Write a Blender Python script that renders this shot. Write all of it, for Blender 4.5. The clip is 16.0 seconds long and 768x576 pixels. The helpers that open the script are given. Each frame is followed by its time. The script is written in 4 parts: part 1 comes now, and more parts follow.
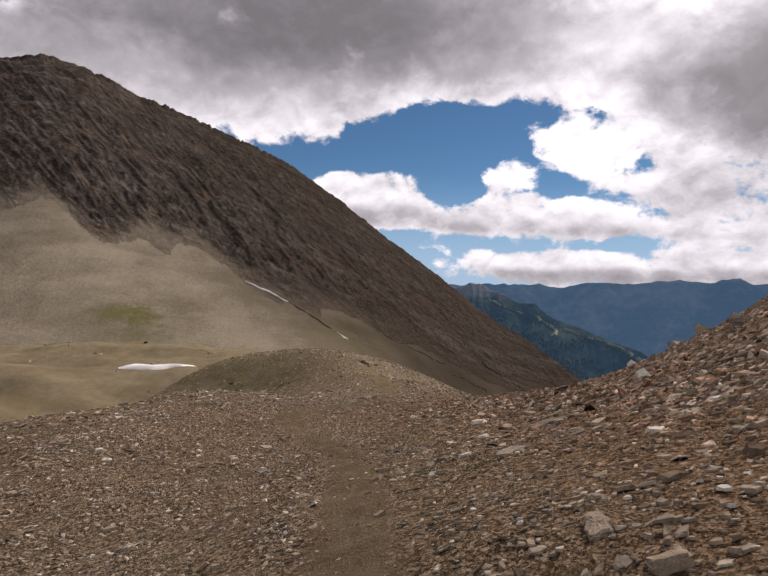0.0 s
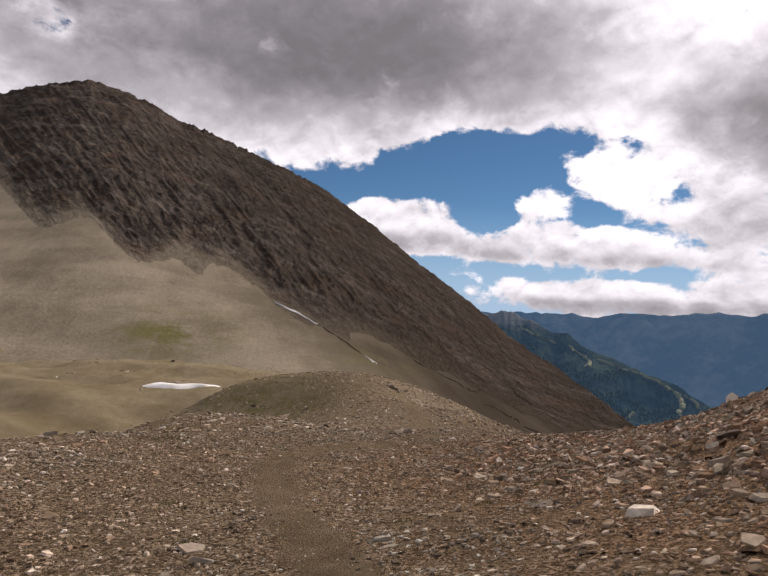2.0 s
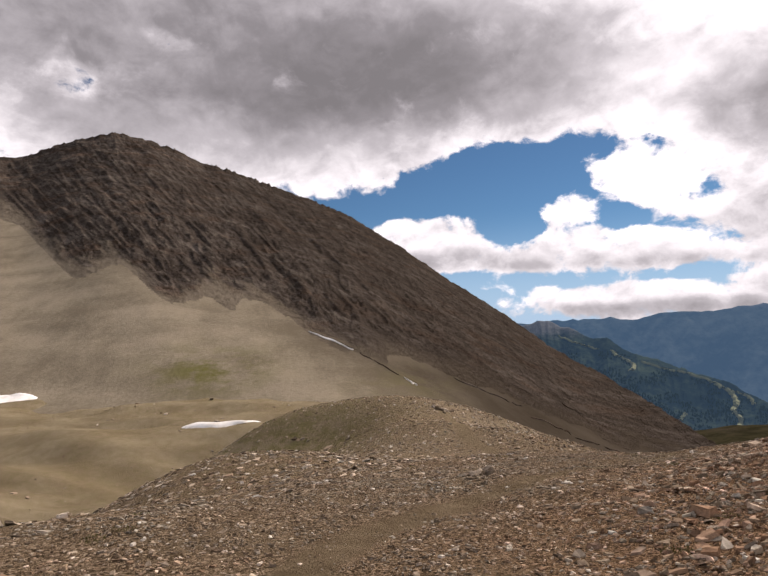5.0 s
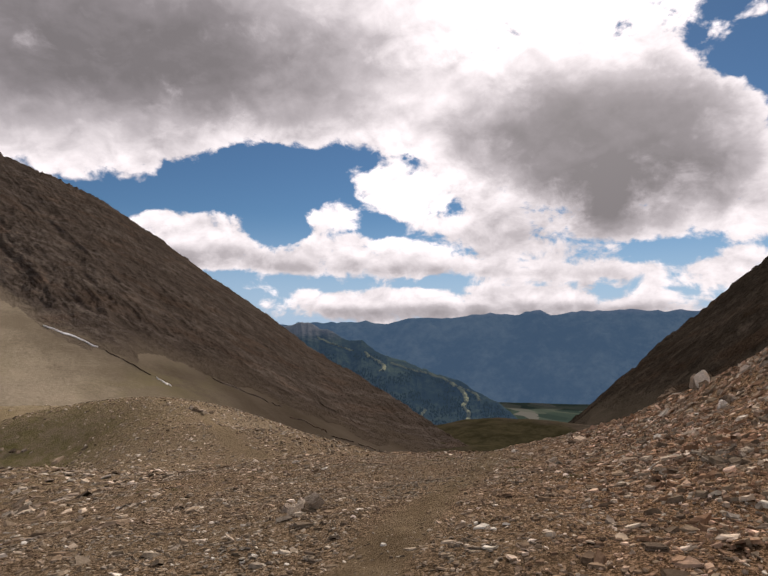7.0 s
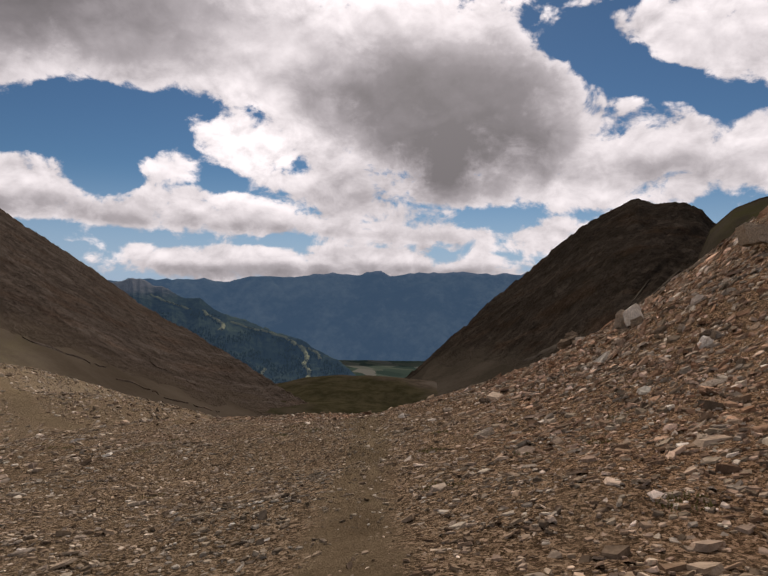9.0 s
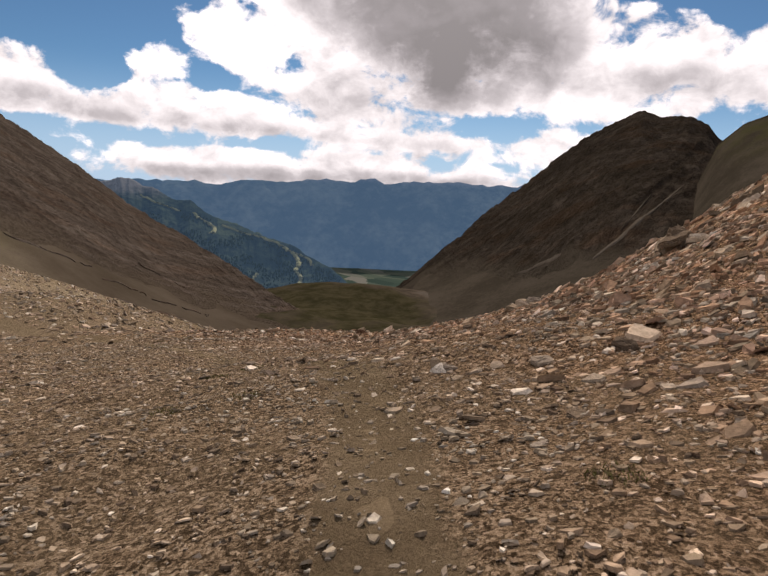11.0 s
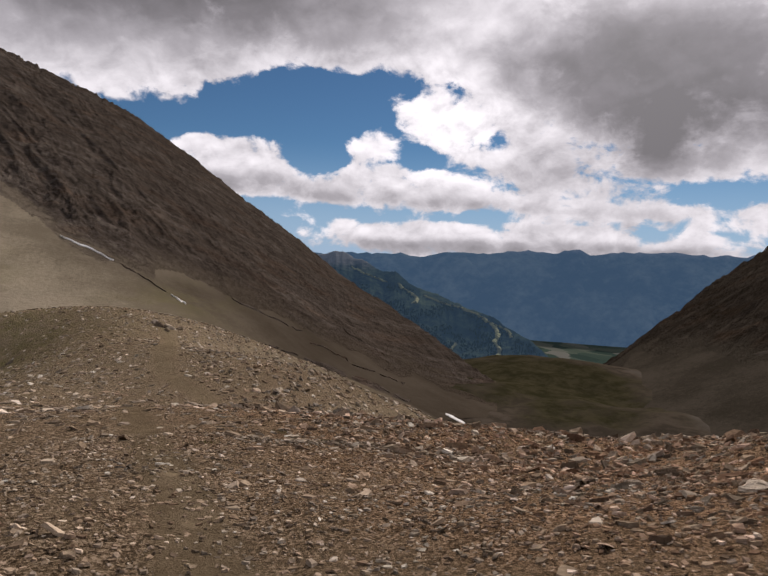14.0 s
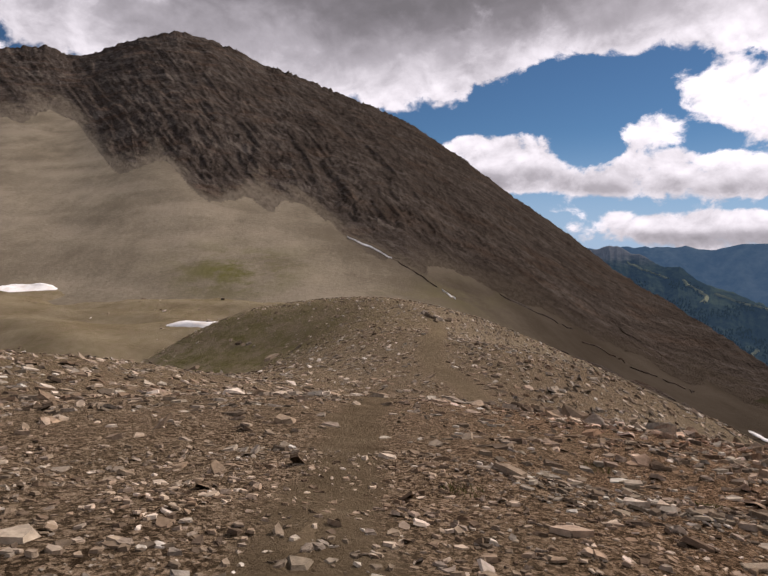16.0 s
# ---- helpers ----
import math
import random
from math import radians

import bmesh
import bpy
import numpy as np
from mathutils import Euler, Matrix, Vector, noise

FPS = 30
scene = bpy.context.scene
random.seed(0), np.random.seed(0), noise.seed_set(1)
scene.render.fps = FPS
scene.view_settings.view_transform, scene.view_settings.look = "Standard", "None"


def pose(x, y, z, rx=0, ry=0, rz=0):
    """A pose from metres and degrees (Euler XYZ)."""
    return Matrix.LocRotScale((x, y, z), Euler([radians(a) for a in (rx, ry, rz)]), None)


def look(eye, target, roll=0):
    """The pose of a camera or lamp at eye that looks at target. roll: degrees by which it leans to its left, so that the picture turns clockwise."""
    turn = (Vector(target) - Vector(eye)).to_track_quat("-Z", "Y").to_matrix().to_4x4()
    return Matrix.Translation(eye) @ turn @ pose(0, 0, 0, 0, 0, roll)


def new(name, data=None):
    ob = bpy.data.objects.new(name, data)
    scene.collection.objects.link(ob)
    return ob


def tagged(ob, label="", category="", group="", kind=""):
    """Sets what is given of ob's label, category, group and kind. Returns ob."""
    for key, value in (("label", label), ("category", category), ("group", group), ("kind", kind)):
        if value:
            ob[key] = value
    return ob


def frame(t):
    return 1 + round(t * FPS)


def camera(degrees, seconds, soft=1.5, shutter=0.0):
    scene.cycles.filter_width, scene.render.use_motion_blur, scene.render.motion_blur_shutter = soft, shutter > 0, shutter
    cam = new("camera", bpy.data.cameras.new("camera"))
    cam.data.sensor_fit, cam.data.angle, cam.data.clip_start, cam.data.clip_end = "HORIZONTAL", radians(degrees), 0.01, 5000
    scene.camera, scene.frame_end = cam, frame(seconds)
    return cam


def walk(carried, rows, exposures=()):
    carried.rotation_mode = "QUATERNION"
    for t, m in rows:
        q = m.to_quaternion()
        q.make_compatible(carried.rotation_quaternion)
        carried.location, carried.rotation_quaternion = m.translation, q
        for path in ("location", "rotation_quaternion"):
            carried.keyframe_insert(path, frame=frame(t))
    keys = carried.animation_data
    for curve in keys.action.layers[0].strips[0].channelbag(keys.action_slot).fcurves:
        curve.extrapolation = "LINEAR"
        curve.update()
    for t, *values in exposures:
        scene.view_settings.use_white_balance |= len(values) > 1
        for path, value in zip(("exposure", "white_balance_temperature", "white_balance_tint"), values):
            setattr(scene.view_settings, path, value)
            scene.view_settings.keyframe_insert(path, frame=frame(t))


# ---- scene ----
cam = camera(64.0, 16.0, soft=1.5, shutter=0.06)

# seconds, eye, target, roll
PATH = [
    (0, (0.001, 0.001, 1.600), (0.092, 1.999, 1.592), 1.56),
    (0.5, (-0.001, 1.582, 1.349), (0.078, 3.580, 1.400), 1.55),
    (1, (0.042, 3.052, 1.179), (0.113, 5.051, 1.217), 1.57),
    (1.5, (-0.003, 4.594, 0.940), (0.061, 6.592, 1.003), 1.27),
    (2, (0.029, 6.004, 0.733), (0.017, 8.003, 0.804), 2.90),
    (2.5, (0.017, 7.304, 0.546), (-0.021, 9.304, 0.563), 4.68),
    (3, (-0.000, 8.736, 0.323), (-0.163, 10.729, 0.358), 5.40),
    (5.5, (-0.769, 12.340, 0.087), (-0.849, 14.333, 0.234), -3.13),
    (6, (-1.042, 13.824, -0.080), (-0.951, 15.819, 0.037), -0.00),
    (6.5, (-1.200, 15.220, -0.284), (-0.817, 17.180, -0.175), 2.02),
    (7, (-1.036, 16.857, -0.558), (-0.400, 18.750, -0.432), -0.56),
    (7.5, (-0.662, 18.503, -0.854), (0.209, 20.300, -0.747), 0.41),
    (8, (-0.043, 20.115, -1.060), (0.912, 21.870, -0.976), -3.87),
    (8.5, (0.662, 21.706, -1.305), (1.724, 23.400, -1.246), -3.81),
    (9, (1.285, 22.965, -1.625), (2.379, 24.640, -1.632), 0.39),
    (11.5, (5.756, 30.325, -2.855), (6.877, 31.951, -3.173), 1.89),
    (12, (6.483, 31.424, -3.023), (7.637, 33.025, -3.344), -0.94),
    (12.5, (7.168, 32.466, -3.203), (8.201, 34.162, -3.436), 2.81),
    (13, (7.830, 33.550, -3.341), (8.796, 35.284, -3.592), -0.17),
    (13.5, (8.523, 34.765, -3.684), (9.403, 36.553, -3.858), 2.18),
    (14, (9.022, 36.186, -3.989), (9.550, 38.113, -4.084), 2.04),
    (14.5, (9.303, 37.614, -4.317), (9.433, 39.610, -4.335), 1.19),
    (15, (9.296, 38.840, -4.610), (9.172, 40.836, -4.668), 0.37),
    (15.5, (9.227, 40.164, -4.903), (8.951, 42.144, -4.988), 0.23),
    (16, (9.108, 41.373, -5.168), (8.786, 43.343, -5.292), 0.72),
]
walk(cam, [(t, look(eye, target, roll)) for t, eye, target, roll in PATH],
     exposures=[(0, -0.05, 6500, 19), (3, 0.0, 6500, 19), (5.5, 0.15, 6700, 19), (7, -0.02, 6750, 19), (9, -0.3, 6750, 19), (11.5, 0.25, 6850, 18), (12.5, -0.15, 6550, 15), (13.5, -0.25, 6500, 16), (14.5, -0.24, 6450, 20), (16, -0.12, 6450, 21)])

# ---------------------------------------------------------------- helpers of this scene
rng = np.random.default_rng(7)


def clamp01(v):
    return np.clip(v, 0.0, 1.0)


def smooth(a, b, v):
    k = clamp01((v - a) / (b - a))
    return k * k * (3 - 2 * k)


def sigmoid(v):
    return 1 / (1 + np.exp(-np.clip(v, -40, 40)))


def softplus(v, k):
    return k * np.logaddexp(0, v / k)


def lattice(ix, iy, seed):
    h = np.sin(ix * 127.1 + iy * 311.7 + seed * 74.7) * 43758.5453
    return h - np.floor(h)


def value_noise(x, y, seed=0):
    """Smooth noise in -1..1 on arrays."""
    ix, iy = np.floor(x), np.floor(y)
    fx, fy = x - ix, y - iy
    fx, fy = fx * fx * (3 - 2 * fx), fy * fy * (3 - 2 * fy)
    a = lattice(ix, iy, seed) * (1 - fx) + lattice(ix + 1, iy, seed) * fx
    b = lattice(ix, iy + 1, seed) * (1 - fx) + lattice(ix + 1, iy + 1, seed) * fx
    return (a * (1 - fy) + b * fy) * 2 - 1


def fbm(x, y, octaves=4, seed=0, gain=0.5):
    total, amp, x, y = 0, 1.0, np.asarray(x, float), np.asarray(y, float)
    for n in range(octaves):
        total = total + amp * value_noise(x, y, seed + 13 * n)
        x, y, amp = x * 2.03 + 5.1, y * 2.03 - 3.7, amp * gain
    return total


def ridged(x, y, octaves=4, seed=0, gain=0.55):
    total, amp, x, y = 0, 1.0, np.asarray(x, float), np.asarray(y, float)
    for n in range(octaves):
        total = total + amp * (1 - 2 * np.abs(value_noise(x, y, seed + 17 * n)))
        x, y, amp = x * 2.1 + 1.3, y * 2.1 + 9.2, amp * gain
    return total


def mesh_from(name, verts, faces, material, smooth_faces=True, attributes=None):
    """A mesh from arrays: verts (n, 3), faces (m, 3 or 4)."""
    me = bpy.data.meshes.new(name)
    verts, faces = np.asarray(verts, np.float32), np.asarray(faces, np.int32)
    m, k = faces.shape
    me.vertices.add(len(verts))
    me.vertices.foreach_set("co", verts.ravel())
    me.loops.add(m * k)
    me.loops.foreach_set("vertex_index", faces.ravel())
    me.polygons.add(m)
    me.polygons.foreach_set("loop_start", np.arange(0, m * k, k, dtype=np.int32))
    me.polygons.foreach_set("use_smooth", np.full(m, smooth_faces))
    for key, values in (attributes or {}).items():
        me.attributes.new(key, "FLOAT", "POINT").data.foreach_set("value", np.asarray(values, np.float32).ravel())
    me.update(calc_edges=True)
    me.materials.append(material)
    return me


def grid_faces(nu, nv):
    i = np.arange(nu * nv).reshape(nu, nv)
    return np.stack([i[:-1, :-1], i[1:, :-1], i[1:, 1:], i[:-1, 1:]], -1).reshape(-1, 4)


def kept_part(verts, faces, keep):
    """The chosen faces with only the vertices that they use."""
    faces = faces[keep]
    used, back = np.unique(faces, return_inverse=True)
    return verts[used], back.reshape(faces.shape), used


def part(name, me, parent, label=""):
    ob = new(name, me)
    ob.parent = parent
    return tagged(ob, label) if label else ob


def polar(az, el, d, eye=(0.0, 0.0, 1.6)):
    """A place d metres off (in plan) at that azimuth (degrees to the right of +y) and elevation."""
    a = np.radians(az)
    return np.stack([eye[0] + d * np.sin(a), eye[1] + d * np.cos(a), eye[2] + d * np.tan(np.radians(el))], -1)

# ---------------------------------------------------------------- world, sun
SUN_AZ, SUN_EL = 38.0, 32.0


class Nodes:
    """Short hand for building a node tree."""

    def __init__(self, tree):
        self.tree = tree
        tree.nodes.clear()

    def make(self, kind, *inputs):
        node = self.tree.nodes.new(kind)
        for n, value in enumerate(inputs):
            if value is not None:
                self.feed(node.inputs[n], value)
        return node

    def feed(self, socket, value):
        if isinstance(value, bpy.types.NodeSocket):
            self.tree.links.new(value, socket)
        else:
            socket.default_value = value

    def math(self, op, *v, clamp=False):
        node = self.tree.nodes.new("ShaderNodeMath")
        node.operation, node.use_clamp = op, clamp
        for n, value in enumerate(v):
            self.feed(node.inputs[n], value)
        return node.outputs[0]

    def vmath(self, op, *v, out=0):
        node = self.tree.nodes.new("ShaderNodeVectorMath")
        node.operation = op
        for n, value in enumerate(v):
            self.feed(node.inputs[n], value)
        return node.outputs[out]

    def noise(self, vector, scale, detail=4.0, rough=0.55, distortion=0.0, out="Fac"):
        node = self.tree.nodes.new("ShaderNodeTexNoise")
        self.feed(node.inputs["Vector"], vector)
        for key, value in (("Scale", scale), ("Detail", detail), ("Roughness", rough), ("Distortion", distortion)):
            self.feed(node.inputs[key], value)
        return node.outputs[out]

    def voronoi(self, vector, scale, feature="F1", out="Distance", randomness=1.0):
        node = self.tree.nodes.new("ShaderNodeTexVoronoi")
        node.feature = feature
        self.feed(node.inputs["Vector"], vector)
        node.inputs["Scale"].default_value, node.inputs["Randomness"].default_value = scale, randomness
        return node.outputs[out]

    def range(self, v, a, b, c=0.0, d=1.0, kind="SMOOTHSTEP"):
        node = self.tree.nodes.new("ShaderNodeMapRange")
        node.interpolation_type = kind
        for n, value in enumerate((v, a, b, c, d)):
            self.feed(node.inputs[n], value)
        return node.outputs[0]

    def mix(self, f, a, b, blend="MIX"):
        node = self.tree.nodes.new("ShaderNodeMix")
        node.data_type, node.blend_type = "RGBA", blend
        for socket, value in ((node.inputs[0], f), (node.inputs[6], a), (node.inputs[7], b)):
            if isinstance(value, tuple) and len(value) == 3:
                value = (*value, 1.0)
            self.feed(socket, value)
        return node.outputs[2]

    def ramp(self, v, stops):
        node = self.tree.nodes.new("ShaderNodeValToRGB")
        while len(node.color_ramp.elements) < len(stops):
            node.color_ramp.elements.new(0.5)
        for e, (at, colour) in zip(node.color_ramp.elements, stops):
            e.position, e.color = at, (*colour, 1.0)
        self.feed(node.inputs[0], v)
        return node.outputs[0]


world = bpy.data.worlds.new("sky")
scene.world = world
world.use_nodes = True
w = Nodes(world.node_tree)
coord = w.tree.nodes.new("ShaderNodeTexCoord").outputs["Generated"]
sky = w.tree.nodes.new("ShaderNodeTexSky")
sky.sky_type, sky.sun_disc = "NISHITA", False
sky.sun_elevation, sky.sun_rotation = radians(SUN_EL), radians(SUN_AZ)
sky.altitude, sky.air_density, sky.dust_density, sky.ozone_density = 2400, 1.0, 0.3, 1.5
way = w.vmath("NORMALIZE", coord)
sep = w.tree.nodes.new("ShaderNodeSeparateXYZ")
w.feed(sep.inputs[0], way)
dx, dy, dz = sep.outputs
az = w.math("MULTIPLY", w.math("ARCTAN2", dx, dy), 180 / math.pi)
el = w.math("MULTIPLY", w.math("ARCSINE", dz), 180 / math.pi)

# billows: the shapes are bent by noise, then edged by finer noise
stretch = w.tree.nodes.new("ShaderNodeCombineXYZ")
w.feed(stretch.inputs[0], az)
w.feed(stretch.inputs[1], w.math("MULTIPLY", el, 1.35))
flat = stretch.outputs[0]
big = w.noise(flat, 0.09, 2.0, 0.5)
mid = w.noise(flat, 0.22, 5.0, 0.58, 0.4)
puff = w.noise(flat, 0.42, 8.0, 0.62, 0.2)
fine = w.noise(flat, 1.1, 6.0, 0.6)
bend = w.math("MULTIPLY_ADD", mid, 4.0, -2.0)
az2 = w.math("ADD", az, bend)
el2 = w.math("ADD", el, w.math("MULTIPLY_ADD", big, 2.0, -1.0))


def banks(rows, join="ADD"):
    """Joined soft ellipses: azimuth, elevation, half width, half height, weight, lean (height per width)."""
    total = None
    for a, e, sa, se, weight, lean in rows:
        u = w.math("MULTIPLY_ADD", az2, 1 / sa, -a / sa)
        v = w.math("MULTIPLY_ADD", el2, 1 / se, -e / se)
        if lean:
            v = w.math("MULTIPLY_ADD", u, -lean, v)
        q = w.math("MULTIPLY_ADD", u, u, w.math("MULTIPLY", v, v))
        g = w.math("MULTIPLY", w.math("EXPONENT", w.math("MULTIPLY", w.math("POWER", q, 1.6), -0.7)), weight)
        total = g if total is None else w.math(join, total, g)
    return total


cover = banks([
    (-20, 30, 44, 13, 1.4, 0.0), (-17.8, 19.8, 26, 6.8, 1.3, -0.08), (4.5, 22.3, 18, 5.6, 1.3, 0.0), (20, 31, 30, 8, 1.1, 0.0), (10.2, 21.6, 17, 5.0, 1.2, 0.0),
    (1.8, 8.0, 6.6, 3.4, 0.9, 0.0), (8.7, 5.8, 6.2, 2.0, 0.8, 0.0), (15.3, 6.4, 7.1, 2.5, 0.85, 0.0), (14.0, 10.2, 3.2, 2.0, 0.8, 0.0), (21.8, 12.5, 6.0, 3.6, 0.9, 0.0), (21.2, 5.6, 4.7, 2.1, 0.75, 0.0),
    (30.7, 6.9, 4.0, 2.6, 0.75, 0.0), (19.9, 2.1, 12, 1.6, 0.84, 0.0), (31.0, 2.3, 7, 1.6, 0.8, 0.0), (6.4, 10.5, 2.3, 1.0, 0.5, 0.0), (33, 1.4, 18, 1.6, 0.84, 0.0), (18.1, 13.0, 3.8, 2.0, 0.8, 0.0), (26.3, 10.4, 6.2, 3.4, 0.9, 0.0),
    (38.5, 16.5, 13, 6.4, 1.3, 0.1), (42.6, 10.3, 9, 3.3, 1.0, 0.0), (57.5, 11.3, 6, 3.2, 0.95, 0.0), (61.5, 19.8, 7, 3.4, 1.0, -0.3), (33.3, 5.4, 11, 2.2, 0.8, 0.0), (28, 17, 8, 5.0, 1.2, 0.0), (24, 20, 9, 4.5, 1.2, 0.0), (36, 23, 9, 2.6, 1.0, 0.0), (50, 4.5, 8, 2.2, 0.7, 0.0), (52, 8.5, 6, 2.2, 0.8, 0.0), (65, 11, 6, 3, 0.9, 0.0), (48, 14, 6, 4, 0.95, 0.0),
    (-70, 12, 20, 12, 1.0, 0.0), (100, 14, 28, 12, 1.1, 0.0), (170, 30, 60, 22, 0.9, 0.0), (-130, 26, 40, 18, 0.8, 0.0), (60, 62, 90, 18, 0.8, 0.0)], "MAXIMUM")
holes = banks([(7.4, 13.2, 7.2, 2.5, 1.3, 0.12), (1.0, 12.2, 2.6, 1.4, 0.5, 0.1), (-4.4, 11.2, 4.2, 0.9, 0.75, 0.15), (8.7, 9.2, 2.7, 1.1, 0.7, 0.0), (17.4, 9.2, 2.4, 0.9, 0.5, 0.0), (24.6, 10.9, 1.9, 1.0, 0.6, 0.0), (44, 6.4, 3.6, 1.2, 0.5, 0.0), (6, 4.5, 10, 0.7, 0.5, 0.0), (30, 4.0, 14, 0.5, 0.25, 0.0),
               (51.2, 20.4, 3.4, 2.0, 1.15, -0.3), (56.6, 17.2, 3.8, 1.2, 0.95, -0.4), (62.4, 15.0, 2.4, 1.0, 0.8, -0.2), (-30, 21.5, 3.0, 1.5, 0.7, 0.0), (-23, 25.5, 2.4, 0.9, 0.6, 0.0)])
shape = w.math("SUBTRACT", cover, holes)
def lumps(vector):
    """Billowing noise, rounded above and ragged below."""
    a = w.noise(vector, 0.30, 7.0, 0.60, 0.3)
    b = w.voronoi(vector, 0.42, "SMOOTH_F1")
    return w.math("ADD", w.math("MULTIPLY_ADD", a, 1.9, -0.95), w.math("MULTIPLY_ADD", b, -0.55, 0.25))


lump = lumps(flat)
lump_up = lumps(w.vmath("ADD", flat, (0.2, 1.1, 0.0)))
edge = w.math("ADD", shape, lump)
edge = w.math("ADD", edge, w.math("MULTIPLY_ADD", fine, 0.36, -0.18))
density = w.range(edge, 0.24, 0.60)
# thickness: thick cloud is grey beneath, thin cloud and the upper edges are white
thick = banks([(-20, 24, 28, 8, 0.76, 0.0), (3, 23, 15, 5.0, 0.5, 0.0), (21.5, 12.5, 6.5, 3.4, -0.5, 0.0), (38.5, 16.0, 12.0, 5.8, 0.98, 0.12), (43, 11, 8, 3.0, 0.55, 0.0), (31, 19, 6, 3.2, 0.15, 0.0), (33, 8.4, 9, 2.0, 0.3, 0.0),
               (3, 6.2, 7, 1.2, 0.6, 0.0), (16, 4.9, 9, 1.2, 0.55, 0.0), (28, 1.0, 34, 0.9, 0.8, 0.0), (33, 4.4, 10, 1.2, 0.5, 0.0), (58, 9.5, 6, 1.6, 0.5, 0.0)])
relief = w.math("SUBTRACT", lump_up, lump)
grey = w.math("MULTIPLY", thick, w.range(edge, 0.45, 1.2, 0.35, 1.0))
grey = w.math("ADD", grey, w.math("MULTIPLY", relief, w.range(shape, 0.75, 1.2, 0.5, 0.24)))
grey = w.math("ADD", grey, w.math("ADD", w.math("MULTIPLY_ADD", big, 0.6, -0.26), w.math("MULTIPLY_ADD", mid, 0.55, -0.26)))
cloud = w.ramp(w.math("MULTIPLY_ADD", grey, 0.72, 0.16), [(0.0, (1.25, 1.24, 1.24)), (0.25, (0.88, 0.87, 0.88)), (0.5, (0.50, 0.49, 0.505)), (0.8, (0.27, 0.262, 0.272)), (1.0, (0.2, 0.195, 0.2))])
# the sun behind the cloud
sun_way = Vector(polar(SUN_AZ, SUN_EL, 1.0, (0, 0, 0))).normalized()
near_sun = w.math("MAXIMUM", w.vmath("DOT_PRODUCT", way, tuple(sun_way), out=1), 0.0)
glow = w.math("ADD", w.math("MULTIPLY", w.math("POWER", near_sun, 14.0), 0.12), w.math("MULTIPLY", w.math("POWER", near_sun, 160.0), 1.1))
scale = w.tree.nodes.new("ShaderNodeVectorMath")
scale.operation = "SCALE"
scale.inputs[0].default_value = (1.0, 0.98, 0.95)
w.feed(scale.inputs[3], glow)
lit = w.mix(1.0, cloud, scale.outputs[0], "ADD")
blue = w.mix(1.0, sky.outputs[0], (0.033, 0.050, 0.057), "MULTIPLY")
blue = w.mix(w.range(el, -1.0, 11.0, 0.85, 0.0), blue, (0.40, 0.56, 0.76))
full = w.mix(density, blue, lit)
back = w.make("ShaderNodeBackground", full)
w.make("ShaderNodeOutputWorld", back.outputs[0])

sun_data = bpy.data.lights.new("sun", "SUN")
sun_data.energy, sun_data.angle, sun_data.color = 5.0, radians(0.8), (1.0, 0.93, 0.82)
sun = new("sun", sun_data)
sun.matrix_world = look(tuple(sun_way * 100), (0, 0, 0))


# ---------------------------------------------------------------- materials
def material(name):
    m = bpy.data.materials.new(name)
    m.use_nodes = True
    n = Nodes(m.node_tree)
    shader = n.tree.nodes.new("ShaderNodeBsdfPrincipled")
    n.make("ShaderNodeOutputMaterial", shader.outputs[0])
    shader.inputs["Specular IOR Level"].default_value = 0.0
    return m, n, shader


def object_coord(n):
    return n.tree.nodes.new("ShaderNodeTexCoord").outputs["Object"]


def attribute(n, name):
    node = n.tree.nodes.new("ShaderNodeAttribute")
    node.attribute_name = name
    return node.outputs["Fac"]


def bump(n, shader, height, strength, distance):
    node = n.tree.nodes.new("ShaderNodeBump")
    n.feed(node.inputs["Strength"], strength)
    node.inputs["Distance"].default_value = distance
    n.feed(node.inputs["Height"], height)
    n.tree.links.new(node.outputs[0], shader.inputs["Normal"])


def dirt_colour(n, p):
    """Trodden soil with fine gravel, and its relief."""
    v = n.math("ADD", n.math("MULTIPLY", n.noise(p, 2.0, 6.0, 0.65), 0.5), n.math("MULTIPLY", n.noise(p, 45.0, 5.0, 0.75), 0.5))
    return n.ramp(v, [(0.34, (0.0783, 0.0564, 0.0338)), (0.5, (0.1356, 0.1009, 0.0620)), (0.66, (0.2009, 0.1534, 0.0996))]), v


